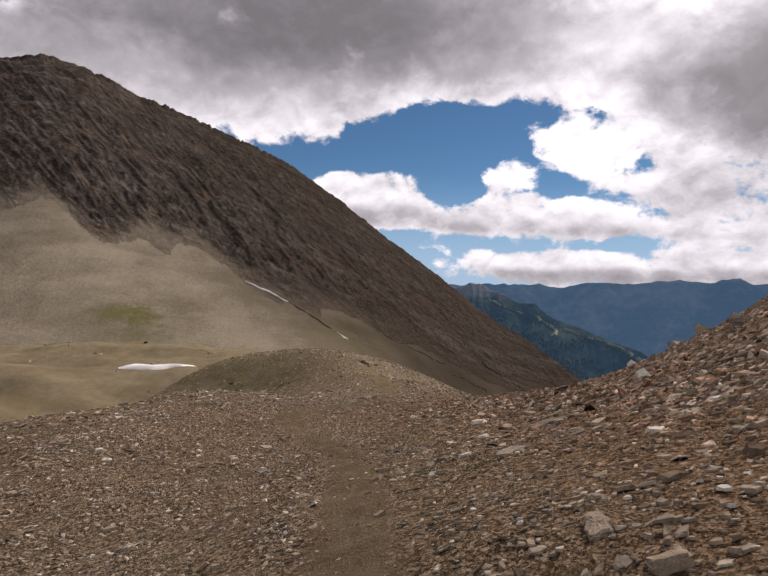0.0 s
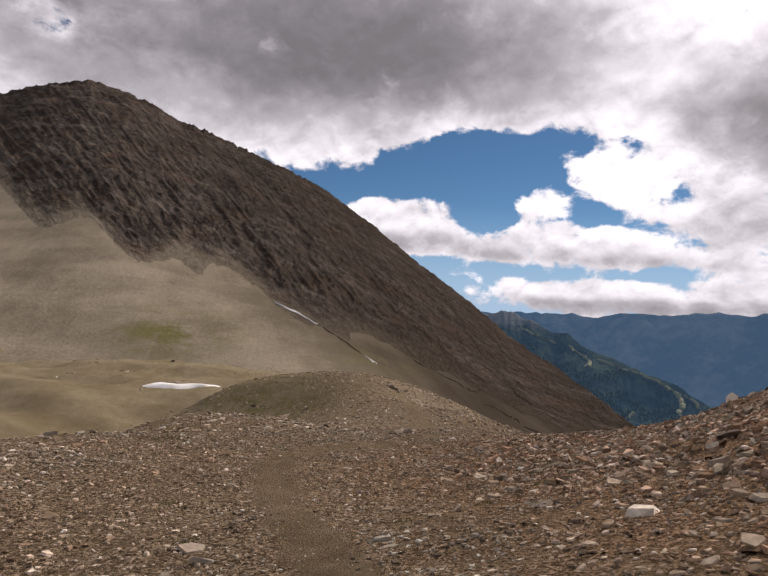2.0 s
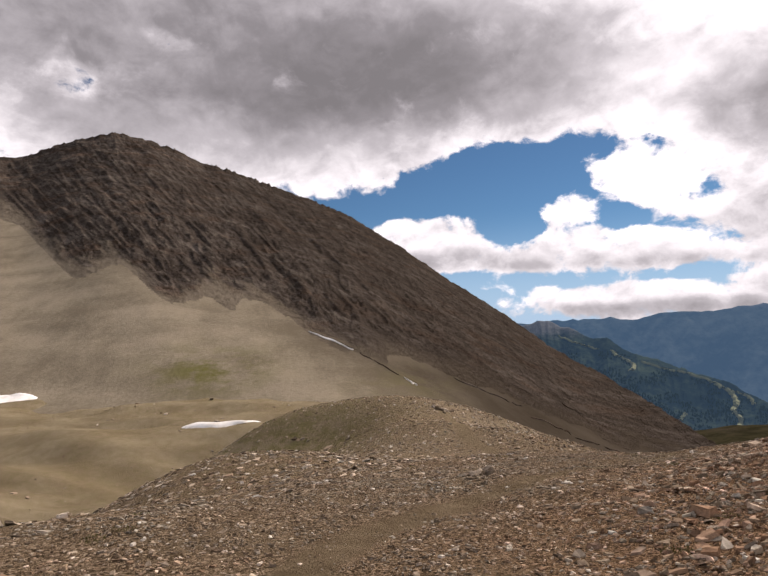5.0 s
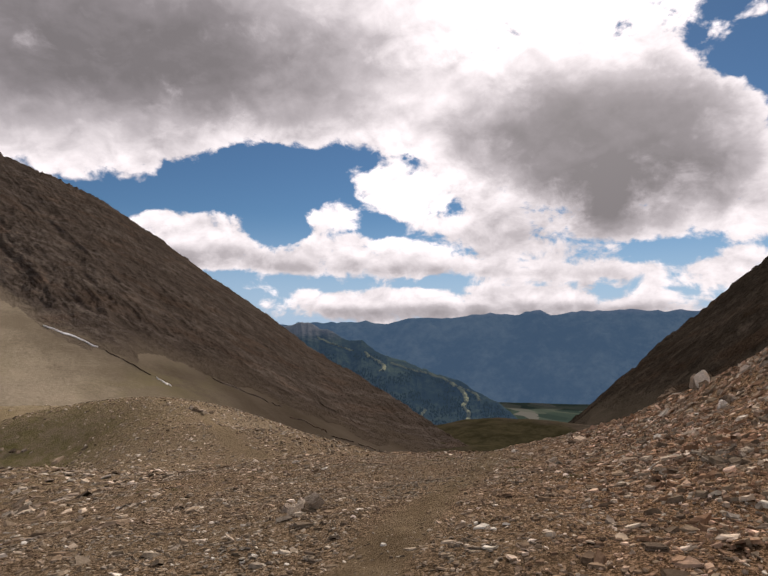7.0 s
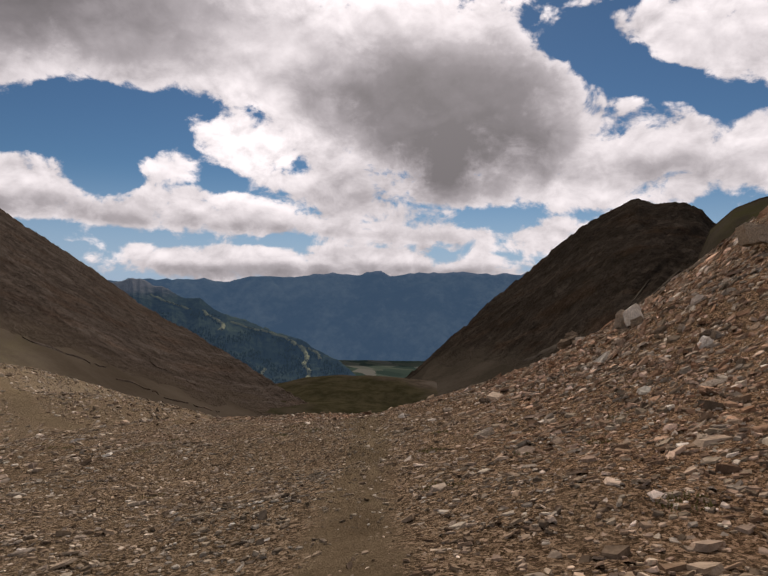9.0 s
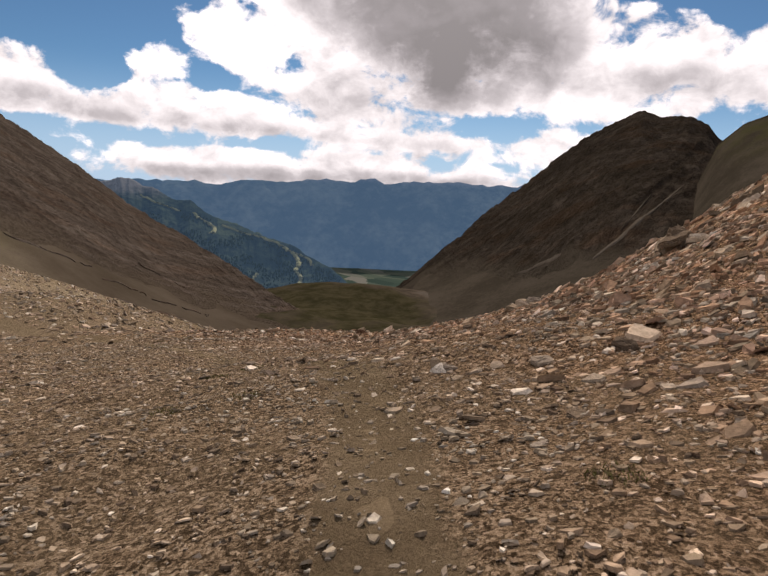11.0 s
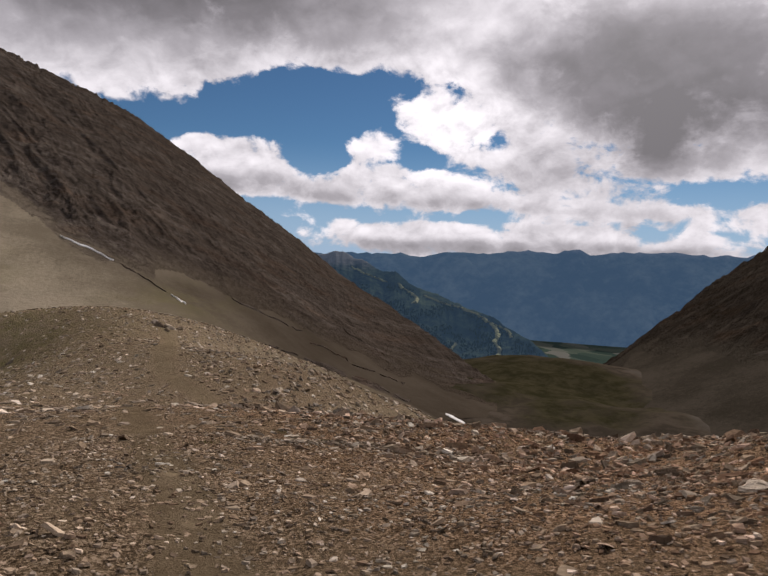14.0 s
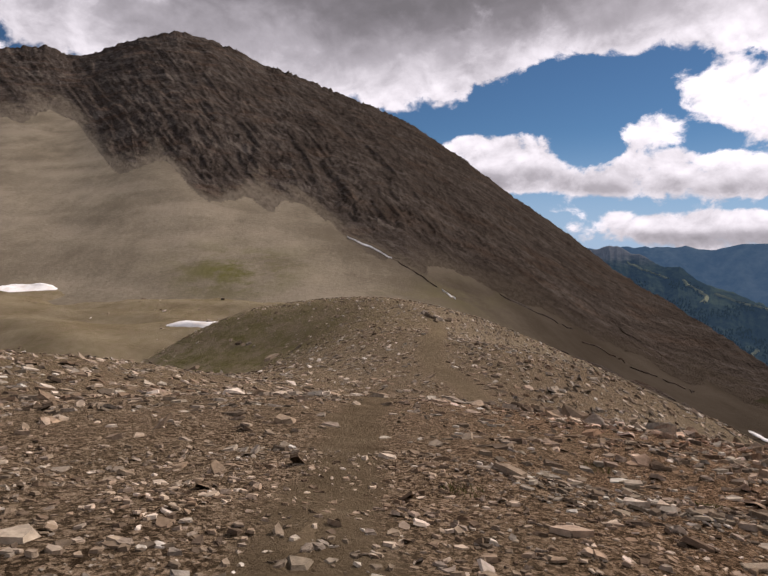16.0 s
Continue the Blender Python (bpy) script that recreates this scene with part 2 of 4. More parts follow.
def ground_material():
    m, n, sh = material("stony_ground")
    p = object_coord(n)
    # chips lie every way over one another: two sizes of warped cells, over gritty soil
    warp = n.vmath("MULTIPLY_ADD", n.noise(p, 9.0, 3.0, 0.6, 0.0, out="Color"), (0.10, 0.10, 0.10), p)
    tone = n.tree.nodes.new("ShaderNodeSeparateColor")
    n.feed(tone.inputs[0], n.voronoi(warp, 19.0, out="Color"))
    tone2 = n.tree.nodes.new("ShaderNodeSeparateColor")
    n.feed(tone2.inputs[0], n.voronoi(warp, 47.0, out="Color"))
    grit = n.noise(p, 90.0, 4.0, 0.8)
    mixed = n.math("ADD", n.math("MULTIPLY_ADD", tone2.outputs[0], 0.50, n.math("MULTIPLY", tone.outputs[1], 0.22)), n.math("MULTIPLY", n.range(grit, 0.36, 0.64), 0.28))
    stones = n.ramp(mixed, [(0.24, (0.040, 0.028, 0.017)), (0.46, (0.110, 0.080, 0.050)), (0.62, (0.2385, 0.1750, 0.1122)), (0.85, (0.4028, 0.3200, 0.2300))])
    far = n.noise(p, 0.09, 5.0, 0.6)
    red = n.mix(attribute(n, "red"), stones, n.mix(1.0, stones, (1.09, 0.925, 0.845), "MULTIPLY"))
    patchy = n.mix(n.range(far, 0.3, 0.7), red, n.mix(1.0, red, (0.82, 0.82, 0.82), "MULTIPLY"))
    drifts = n.range(n.noise(p, 0.55, 6.0, 0.65), 0.42, 0.66)
    soil, relief = dirt_colour(n, p)
    patchy = n.mix(n.math("MULTIPLY", drifts, 0.4), patchy, soil)
    patchy = n.mix(n.range(n.math("MULTIPLY_ADD", n.noise(p, 3.0, 5.0, 0.7), 0.8, n.math("SUBTRACT", attribute(n, "trail"), 0.4)), 0.25, 0.75), patchy, soil)
    grass = n.ramp(n.noise(p, 2.2, 6.0, 0.7), [(0.3, (0.066, 0.063, 0.020)), (0.55, (0.130, 0.115, 0.045)), (0.75, (0.20, 0.165, 0.090))])
    lawn = n.math("MULTIPLY", attribute(n, "grass"), n.range(n.noise(p, 0.45, 7.0, 0.75), 0.36, 0.66))
    earth = n.mix(n.range(n.noise(p, 0.05, 7.0, 0.68), 0.35, 0.65), (0.165, 0.128, 0.078), (0.250, 0.203, 0.134))
    earth = n.mix(n.math("MULTIPLY", n.range(grit, 0.4, 0.7), 0.35), earth, stones)
    # bowl's browns and olives, darkened further with cloud shade put into the colour
    bare_bowl = n.mix(n.range(n.noise(p, 0.12, 7.0, 0.7), 0.38, 0.62), (0.036, 0.029, 0.021), (0.066, 0.053, 0.040))
    green_bowl = n.mix(n.range(n.noise(p, 0.09, 8.0, 0.72), 0.38, 0.62), (0.020, 0.0185, 0.0095), (0.040, 0.0345, 0.019))
    heath = n.mix(n.range(n.math("ADD", n.math("MULTIPLY_ADD", n.noise(p, 0.03, 8.0, 0.72), 2.2, -1.1), attribute(n, "heath")), 0.2, 0.75), bare_bowl, green_bowl)
    heath = n.mix(attribute(n, "track"), heath, n.mix(n.noise(p, 0.3, 5.0, 0.7), (0.050, 0.042, 0.033), (0.092, 0.079, 0.064)))
    plots = n.tree.nodes.new("ShaderNodeSeparateColor")
    n.feed(plots.inputs[0], n.voronoi(n.vmath("MULTIPLY", p, (1.0, 0.55, 1.0)), 0.011, out="Color"))
    # field greens dulled towards blue, painting in the valley's haze
    fields = n.ramp(plots.outputs[1], [(0.0, (0.024, 0.038, 0.032)), (0.45, (0.036, 0.054, 0.042)), (0.8, (0.058, 0.072, 0.055)), (1.0, (0.11, 0.11, 0.095))])
    land = n.mix(lawn, n.mix(attribute(n, "earth"), patchy, earth), grass)
    land = n.mix(attribute(n, "bowl"), land, heath)
    n.feed(sh.inputs["Base Color"], n.mix(attribute(n, "valley"), land, fields))
    sh.inputs["Roughness"].default_value = 0.95
    chips = n.math("MULTIPLY_ADD", tone.outputs[0], 0.45, n.math("MULTIPLY", tone2.outputs[1], 0.35))
    bump(n, sh, n.math("ADD", chips, n.math("MULTIPLY", n.noise(p, 28.0, 6.0, 0.75), 0.9)), n.math("MULTIPLY_ADD", n.math("MAXIMUM", attribute(n, "bowl"), attribute(n, "valley")), -0.9, 0.95), 0.05)
    return m


def rock_material(name, dark, mid, light, debris, scale=1.0, streak=(0.75, -0.82, -0.43)):
    m, n, sh = material(name)
    p = object_coord(n)
    # beds and runnels lie aslant down the face
    along = Vector(streak).normalized()
    over = along.cross(Vector((0, 0, 1))).normalized()
    third = along.cross(over)
    frame3 = n.tree.nodes.new("ShaderNodeCombineXYZ")
    n.feed(frame3.inputs[0], n.math("MULTIPLY", n.vmath("DOT_PRODUCT", p, tuple(along), out=1), 0.30))
    n.feed(frame3.inputs[1], n.vmath("DOT_PRODUCT", p, tuple(over), out=1))
    n.feed(frame3.inputs[2], n.vmath("DOT_PRODUCT", p, tuple(third), out=1))
    fine = n.noise(frame3.outputs[0], 0.45 * scale, 8.0, 0.72)
    a = n.noise(frame3.outputs[0], 0.055 * scale, 9.0, 0.66)
    b = n.noise(p, 0.012 * scale, 7.0, 0.64)
    c = n.noise(p, 0.9 * scale, 5.0, 0.75)
    blocks = n.tree.nodes.new("ShaderNodeSeparateColor")
    n.feed(blocks.inputs[0], n.voronoi(n.vmath("MULTIPLY_ADD", n.noise(p, 0.2 * scale, 3.0, 0.6, out="Color"), (4.0, 4.0, 4.0), frame3.outputs[0]), 0.16 * scale, out="Color"))
    v = n.math("ADD", n.math("MULTIPLY_ADD", a, 0.27, n.math("MULTIPLY", fine, 0.20)), n.math("MULTIPLY_ADD", b, 0.32, n.math("MULTIPLY_ADD", c, 0.06, n.math("MULTIPLY", blocks.outputs[0], 0.09))))
    face = n.ramp(v, [(0.40, dark), (0.48, mid), (0.545, light), (0.62, tuple(1.35 * q for q in light))])
    # open joints between the beds, with the cracks' shade darkened into the colour
    joint = n.math("ABSOLUTE", n.math("SUBTRACT", n.noise(frame3.outputs[0], 0.11 * scale, 6.0, 0.62, 0.5), 0.5))
    joint2 = n.math("ABSOLUTE", n.math("SUBTRACT", n.noise(p, 0.05 * scale, 7.0, 0.66, 0.3), 0.5))
    open_joint = n.math("MULTIPLY", n.range(joint, 0.0, 0.035), n.range(joint2, 0.0, 0.022))
    face = n.mix(open_joint, n.mix(1.0, face, (0.66, 0.65, 0.64), "MULTIPLY"), face)
    rusty = n.range(n.noise(p, 0.02 * scale, 5.0, 0.65), 0.50, 0.66)
    face = n.mix(n.math("MULTIPLY", rusty, 0.6), face, n.mix(1.0, face, (1.22, 0.98, 0.82), "MULTIPLY"))
    # cloud shade on the right flank, painted in as darker brown
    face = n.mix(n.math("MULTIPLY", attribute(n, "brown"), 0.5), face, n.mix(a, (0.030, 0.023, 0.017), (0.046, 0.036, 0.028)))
    # thin debris lies over the lower edge of the rock
    bare = n.range(n.math("MULTIPLY_ADD", n.math("SUBTRACT", n.math("MULTIPLY_ADD", a, 0.7, n.math("MULTIPLY", fine, 0.3)), 0.5), 2.6, attribute(n, "rocky")), 0.22, 0.80)
    # the debris carries the same painted cloud shade
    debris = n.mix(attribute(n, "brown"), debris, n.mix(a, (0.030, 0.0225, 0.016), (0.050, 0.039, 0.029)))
    n.feed(sh.inputs["Base Color"], n.mix(bare, debris, face))
    sh.inputs["Roughness"].default_value = 0.95
    bump(n, sh, n.math("ADD", n.math("MULTIPLY_ADD", fine, 0.8, n.math("MULTIPLY_ADD", blocks.outputs[1], 0.35, a)), n.math("MULTIPLY_ADD", open_joint, 0.5, n.math("MULTIPLY", c, 0.3))), 0.75, 2.2 / scale)
    return m


def scree_material(name, a, b, green, scale=1.0):
    m, n, sh = material(name)
    p = object_coord(n)
    runs = n.noise(p, 0.018 * scale, 7.0, 0.62, 0.3)
    grain = n.noise(p, 0.5 * scale, 4.0, 0.8)
    fall = Vector((0.25, -0.90, -0.36)).normalized()
    frame3 = n.tree.nodes.new("ShaderNodeCombineXYZ")
    for k, axis in enumerate((fall, fall.cross(Vector((0, 0, 1))).normalized(), fall.cross(fall.cross(Vector((0, 0, 1)))).normalized())):
        n.feed(frame3.inputs[k], n.math("MULTIPLY", n.vmath("DOT_PRODUCT", p, tuple(axis), out=1), 0.20 if k == 0 else 1.0))
    gully = n.noise(frame3.outputs[0], 0.05 * scale, 7.0, 0.68)
    stones = n.mix(n.range(n.math("ADD", n.math("MULTIPLY", grain, 0.3), n.math("MULTIPLY_ADD", gully, 0.2, n.math("MULTIPLY", runs, 0.5))), 0.40, 0.60), a, b)
    # scree darkened by colour where cloud shade lies
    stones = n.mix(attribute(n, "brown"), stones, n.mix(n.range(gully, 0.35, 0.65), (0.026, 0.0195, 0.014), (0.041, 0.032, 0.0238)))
    n.feed(sh.inputs["Base Color"], n.mix(n.math("MULTIPLY", attribute(n, "grass"), n.range(n.noise(p, 0.05 * scale, 6.0, 0.7), 0.38, 0.6)), stones, green))
    sh.inputs["Roughness"].default_value = 0.97
    bump(n, sh, n.math("MULTIPLY_ADD", gully, 0.6, n.math("MULTIPLY", grain, 0.6)), 0.5, 1.3)
    return m


GROUND = ground_material()
ROCK = rock_material("dark_schist", (0.043, 0.034, 0.028), (0.073, 0.059, 0.048), (0.113, 0.094, 0.078), (0.165, 0.136, 0.101))
SCREE = scree_material("grey_brown_scree", (0.165, 0.136, 0.095), (0.265, 0.222, 0.160), (0.1211, 0.1121, 0.04036))
# darker copies of rock and scree, with the backlit side's shade in their colours
SHADY = rock_material("shaded_rock", (0.021, 0.017, 0.013), (0.031, 0.025, 0.019), (0.044, 0.036, 0.028), (0.042, 0.035, 0.026), streak=(-0.9, -0.35, -0.5))
SHADY_SCREE = scree_material("shaded_scree", (0.030, 0.025, 0.018), (0.054, 0.045, 0.034), (0.040, 0.039, 0.015))

# ---------------------------------------------------------------- the line of the trail
TRAIL = [(0.1, -8.0), (0.0, -1.0), (0.0, 4.3), (0.0, 8.0), (-0.3, 11.0), (-1.2, 13.8), (-1.7, 16.4), (-1.4, 18.5), (-0.4, 20.6), (0.9, 22.6), (2.6, 25.3), (4.4, 28.2), (6.2, 30.9), (7.3, 32.6), (8.1, 34.2), (8.8, 36.3), (9.1, 38.8), (8.8, 41.6),
         (8.2, 45.1), (7.5, 49.5), (7.0, 54.0), (7.4, 62.0), (8.6, 71.0), (8.6, 79.0), (5.6, 87.0), (4.6, 95.0), (4.4, 106.0), (3.6, 116.0), (2.6, 123.0)]


def spline(points, n):
    """A smooth line through the points, n steps a stretch."""
    p = np.array([points[0], *points, points[-1]], float)
    out = []
    for i in range(1, len(p) - 2):
        t = np.linspace(0, 1, n, endpoint=False)[:, None]
        a, b, c, d = p[i - 1], p[i], p[i + 1], p[i + 2]
        out.append(0.5 * (2 * b + (c - a) * t + (2 * a - 5 * b + 4 * c - d) * t * t + (3 * b - a - 3 * c + d) * t ** 3))
    return np.concatenate(out)


trail_line = spline(TRAIL, 18)


def trail_distance(x, y):
    best = np.full(np.shape(x), 1e9)
    for px, py in trail_line[::2]:
        best = np.minimum(best, (x - px) ** 2 + (y - py) ** 2)
    return np.sqrt(best)


# ---------------------------------------------------------------- the ground
SWELL = np.array([
    [-0.01, -0.51, -1.23, -0.21, 1.64, 1.55, 0.51, 0.05],
    [0.55, 0.59, -0.34, -1.16, 0.13, 2.33, 1.44, 0.02],
    [0.25, 0.74, 2.86, 0.40, -3.26, 2.60, 3.75, 0.31],
    [-0.84, -2.19, -0.69, 1.44, -0.47, -0.89, 3.79, 4.37],
    [0.19, 0.65, 0.11, 0.39, 1.16, -4.75, 1.63, 9.28],
    [0.52, 2.01, 0.39, -2.75, 3.00, 1.49, -2.28, 2.19],
    [0.68, 2.17, 1.42, -1.57, -0.47, -0.71, -2.79, -1.16],
    [0.30, 0.47, -0.26, -1.10, -0.52, 0.28, 0.26, 0.10],
    [-0.05, -0.72, -1.05, -0.86, -0.13, 0.98, 1.24, 0.55],
    [0.35, -1.79, 0.26, 1.54, -0.16, -0.98, 0.00, 0.50],
    [1.32, -4.84, -0.70, 0.85, -3.29, -4.64, -1.97, 1.05],
    [6.52, 2.22, 2.40, 0.83, 0.09, 1.80, 1.32, 1.14]])
SWELL_X, SWELL_Y = np.meshgrid(np.linspace(-30, 40, 8), np.linspace(-5, 132, 12))


def aside(x, y):
    """Metres to the right of the trail's line."""
    return x - np.interp(y, trail_line[:, 1], trail_line[:, 0])


def ridge_height(x, y):
    """The stony ridge: it falls ahead, rises to the right, ends in a hump, and drops off on both sides."""
    rim = 16 + 20 * sigmoid((27 - y) / 6) - 5 * sigmoid((y - 78) / 7)
    z = 0.5 - 0.17 * np.clip(y, -60, 400) + 0.06 * np.clip(x, -36, 48) + 0.17 * softplus(y - 70, 6)
    z = z - 0.62 * softplus(x - rim, 4) - 0.36 * softplus(-x - 9, 5) - 0.5 * softplus(y - 130, 6)
    for a, b, c in zip(SWELL.ravel(), SWELL_X.ravel(), SWELL_Y.ravel()):
        z = z + a * np.exp(-((x - b) ** 2 + (y - c) ** 2) / 270.0)
    return z


def low_height(x, y):
    """The grassy hollow on one side, the bowl on the other, its lip, and the valley far below."""
    d, a = np.hypot(x, y), np.degrees(np.arctan2(x, y))
    z = -27 - 40 * sigmoid((x - 30) / 22) + 3.6 * fbm(x / 44, y / 24, 4, 3) * sigmoid((30 - x) / 30) + 2.0 * fbm(x / 46, y / 34, 5, 33)
    z = z + 6 * np.exp(-((x - 204) ** 2 + (y - 384) ** 2) / 1300) + 2.2 * fbm(x / 28, y / 28, 4, 37) * smooth(60, 140, x)
    z = z - 0.55 * softplus(d - 462 + 18 * value_noise(a / 6, a * 0, 5), 14)
    return np.maximum(z, -480 + 4 * fbm(x / 300, y / 300, 3, 8))


def height(x, y, fine=True):
    x, y = np.asarray(x, float), np.asarray(y, float)
    a, b = ridge_height(x, y), low_height(x, y)
    z = np.maximum(a, b) + 1.2 * np.exp(-np.abs(a - b) / 1.6) - 0.0
    if fine:
        near = np.exp(-np.hypot(x, y - 25) / 160)
        z = z + near * (0.16 * fbm(x / 5, y / 5, 3, 21) + 0.05 * fbm(x / 0.9, y / 0.9, 3, 5))
    return z


def spaced(lo, hi, step, reach, grow):
    """Even steps from lo to hi, then ever longer ones out to the reach on both sides."""
    inner = list(np.arange(lo, hi + step / 2, step))
    a, b, s = [], [], step
    while (lo - (a[-1] if a else lo)) < reach:
        s *= grow
        a.append((a[-1] if a else lo) - s)
        b.append((b[-1] if b else hi) + s)
    return np.array(a[::-1] + inner + b)


gx, gy = np.meshgrid(spaced(-9, 20, 0.25, 4700, 1.036), spaced(-2, 54, 0.25, 4700, 1.034), indexing="ij")
gz = height(gx, gy)
grass_on = np.exp(-(((gx + 24) / 17) ** 2 + ((gy - 117) / 18) ** 2)) * 1.0 + 0.35 * smooth(-15, -24, gz) * smooth(20, -30, gx)
grass_on = clamp01(grass_on + 0.5 * np.exp(-(((gx + 14) / 11) ** 2 + ((gy - 64) / 24) ** 2)) * 0.6)
# tan gravel; on the hump its sunlit paleness is partly painted in
earth_on = np.maximum(smooth(-12, -22, gz) * 0.9, 0.5 * smooth(60, 100, gy) * smooth(20, 8, gx))
bowl_on = smooth(-14, -24, gz) * smooth(10, 45, gx)
heath_on = np.exp(-(((gx - 178) / 66) ** 2 + ((gy - 335) / 100) ** 2))
trail_on = smooth(0.6 + 0.9 * smooth(46, 76, gy), 0.1, trail_distance(gx, gy)) * 0.9
track_line = spline([(252, 350), (250, 322), (236, 298), (214, 280), (228, 284), (238, 306), (224, 282), (206, 254), (196, 232), (194, 214)], 8)
track_gap = np.min([np.hypot(gx - a, gy - b) for a, b in track_line], axis=0)
track_on = smooth(5.5, 2.0, track_gap + 1.5 * fbm(gx / 6, gy / 6, 3, 71))
valley_on = smooth(-430, -470, gz)
red_on = clamp01(smooth(-0.5, 4, aside(gx, gy)) * smooth(80, 30, gy) + 0.2)
ground = new("ground", mesh_from("ground", np.stack([gx, gy, gz], -1).reshape(-1, 3), grid_faces(*gx.shape), GROUND,
                                 attributes={"grass": grass_on, "earth": earth_on, "red": red_on, "bowl": bowl_on, "valley": valley_on, "heath": heath_on, "trail": trail_on, "track": track_on}))
tagged(ground, "brown stony alpine ridge ground falling to grassy hollows", "ground", kind="structure")


# ---------------------------------------------------------------- mountains
def mountain(name, label, centre, crest, foot, rock_line, rock, scree, seed, rough, power=1.2, nu=300, nv=130, spurs=14.0, grassy=None, slant=20.0, calm=((-90, 1.0), (180, 1.0))):
    """A mountain side between a crest (azimuth, elevation, distance) and a foot (azimuth, distance, height), all as they
    lie from the centre; rock above the rock line (azimuth, elevation), scree below it."""
    cx, cy, cz = centre
    ca, ce, cd = np.array(crest).T
    fa, fd, fz = np.array(foot).T
    u = np.linspace(ca[0], ca[-1], nu)
    s = np.concatenate([np.linspace(-0.12, 1, nv), 1 + np.geomspace(0.01, 0.5, 14)])
    az, k = np.meshgrid(u, s, indexing="ij")
    far, top = np.interp(u, ca, cd), np.interp(u, ca, cd * np.tan(np.radians(ce))) + cz
    wide = max(3, int(9 * nu / (ca[-1] - ca[0]))) | 1
    even = [np.convolve(np.pad(q, wide // 2, "edge"), np.hanning(wide + 2)[1:-1] / np.hanning(wide + 2).sum(), "valid") for q in (far, top)]
    blend = smooth(0.55, 1.0, k)
    far, top = even[0][:, None] + 0 * k, even[1][:, None] * (1 - blend) + top[:, None] * blend
    near, low = (np.convolve(np.pad(np.interp(u, fa, q), wide, "edge"), np.full(2 * wide + 1, 1 / (2 * wide + 1)), "valid")[:, None] + 0 * k for q in (fd, fz))
    r = near + (far - near) * k
    z = low + (top - low) * np.sign(k) * np.abs(np.minimum(k, 1)) ** power
    z = np.where(k > 1, top - (k - 1) * (far - near) * 0.9, z)
    plain = np.degrees(np.arctan2(z - cz, r))
    line = sum(np.interp(az + q, np.array(rock_line)[:, 0], np.array(rock_line)[:, 1]) for q in (-0.9, -0.3, 0.3, 0.9)) / 4
    line = line + 0.9 * fbm(az / 3.1 + 0.25 * plain, plain / 6, 5, seed + 3)
    on_rock = smooth(-1.5, 3.2, plain - line)
    x, y = cx + r * np.sin(np.radians(az)), cy + r * np.cos(np.radians(az))
    lean = az + k * slant
    ribs = 0.8 * ridged(lean * 0.22, k * 2.3 - az * 0.03, 3, seed) + 0.28 * ridged(lean * 0.7, k * 12.0, 4, seed + 7)
    cross, down = (az + slant / abs(slant) * plain) * 0.7, (az - slant / abs(slant) * plain) * 0.7
    crags = 1.3 * ridged(cross * 2.2, down * 0.45, 4, seed + 11, 0.62) + 0.6 * fbm(az * 2.3, plain * 2.3, 3, seed + 15, 0.6)
    fade = smooth(-0.1, 0.12, k)
    edge = np.where(k <= 1, 1 - 0.7 * smooth(0.86, 1.0, k), 0.3)
    soft = 1.3 * fbm(x / 70, y / 70, 4, seed + 2)
    rough = rough * np.interp(az, *np.array(calm).T)
    z = z + fade * rough * edge * (on_rock ** 2 * (spurs * 0.30 * (ribs - ribs.mean()) + 1.15 * (crags - crags.mean())) + (1 - on_rock) * soft)
    z = z + rough * on_rock * (2.6 * ridged(az * 0.9, az * 0, 4, seed + 9, 0.6) + 2.2 * ridged(az * 3.1, az * 0, 3, seed + 19, 0.6)) * smooth(0.93, 1.0, k) * (k < 1.06)
    verts = np.stack([x, y, z], -1).reshape(-1, 3)
    faces = grid_faces(*az.shape)
    rocky = (on_rock.reshape(-1)[faces].mean(1) > 0.2) | ((k > 0.97).reshape(-1)[faces].mean(1) > 0.5)
    thing = new(name)
    # mask for the cloud shade painted into the main mountain's lower right
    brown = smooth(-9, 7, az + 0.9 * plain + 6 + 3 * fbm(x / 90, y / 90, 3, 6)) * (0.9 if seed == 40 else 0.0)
    grass = np.zeros_like(z) if grassy is None else grassy(az, plain)
    for key, keep, mat, lab in (("rock_face", rocky, rock, "dark craggy rock face"), ("scree_slope", ~rocky, scree, "smooth scree slope")):
        if keep.any():
            v, f, used = kept_part(verts, faces, keep)
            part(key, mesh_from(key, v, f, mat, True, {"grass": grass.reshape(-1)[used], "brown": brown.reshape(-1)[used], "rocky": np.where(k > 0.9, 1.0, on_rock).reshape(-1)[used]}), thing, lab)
    tagged(thing, label, "mountain")
    return thing, az, np.degrees(np.arctan2(z - cz, np.hypot(x - cx, y - cy))), verts.reshape(*az.shape, 3)


MAIN_CENTRE = (0.0, 15.0, 0.0)
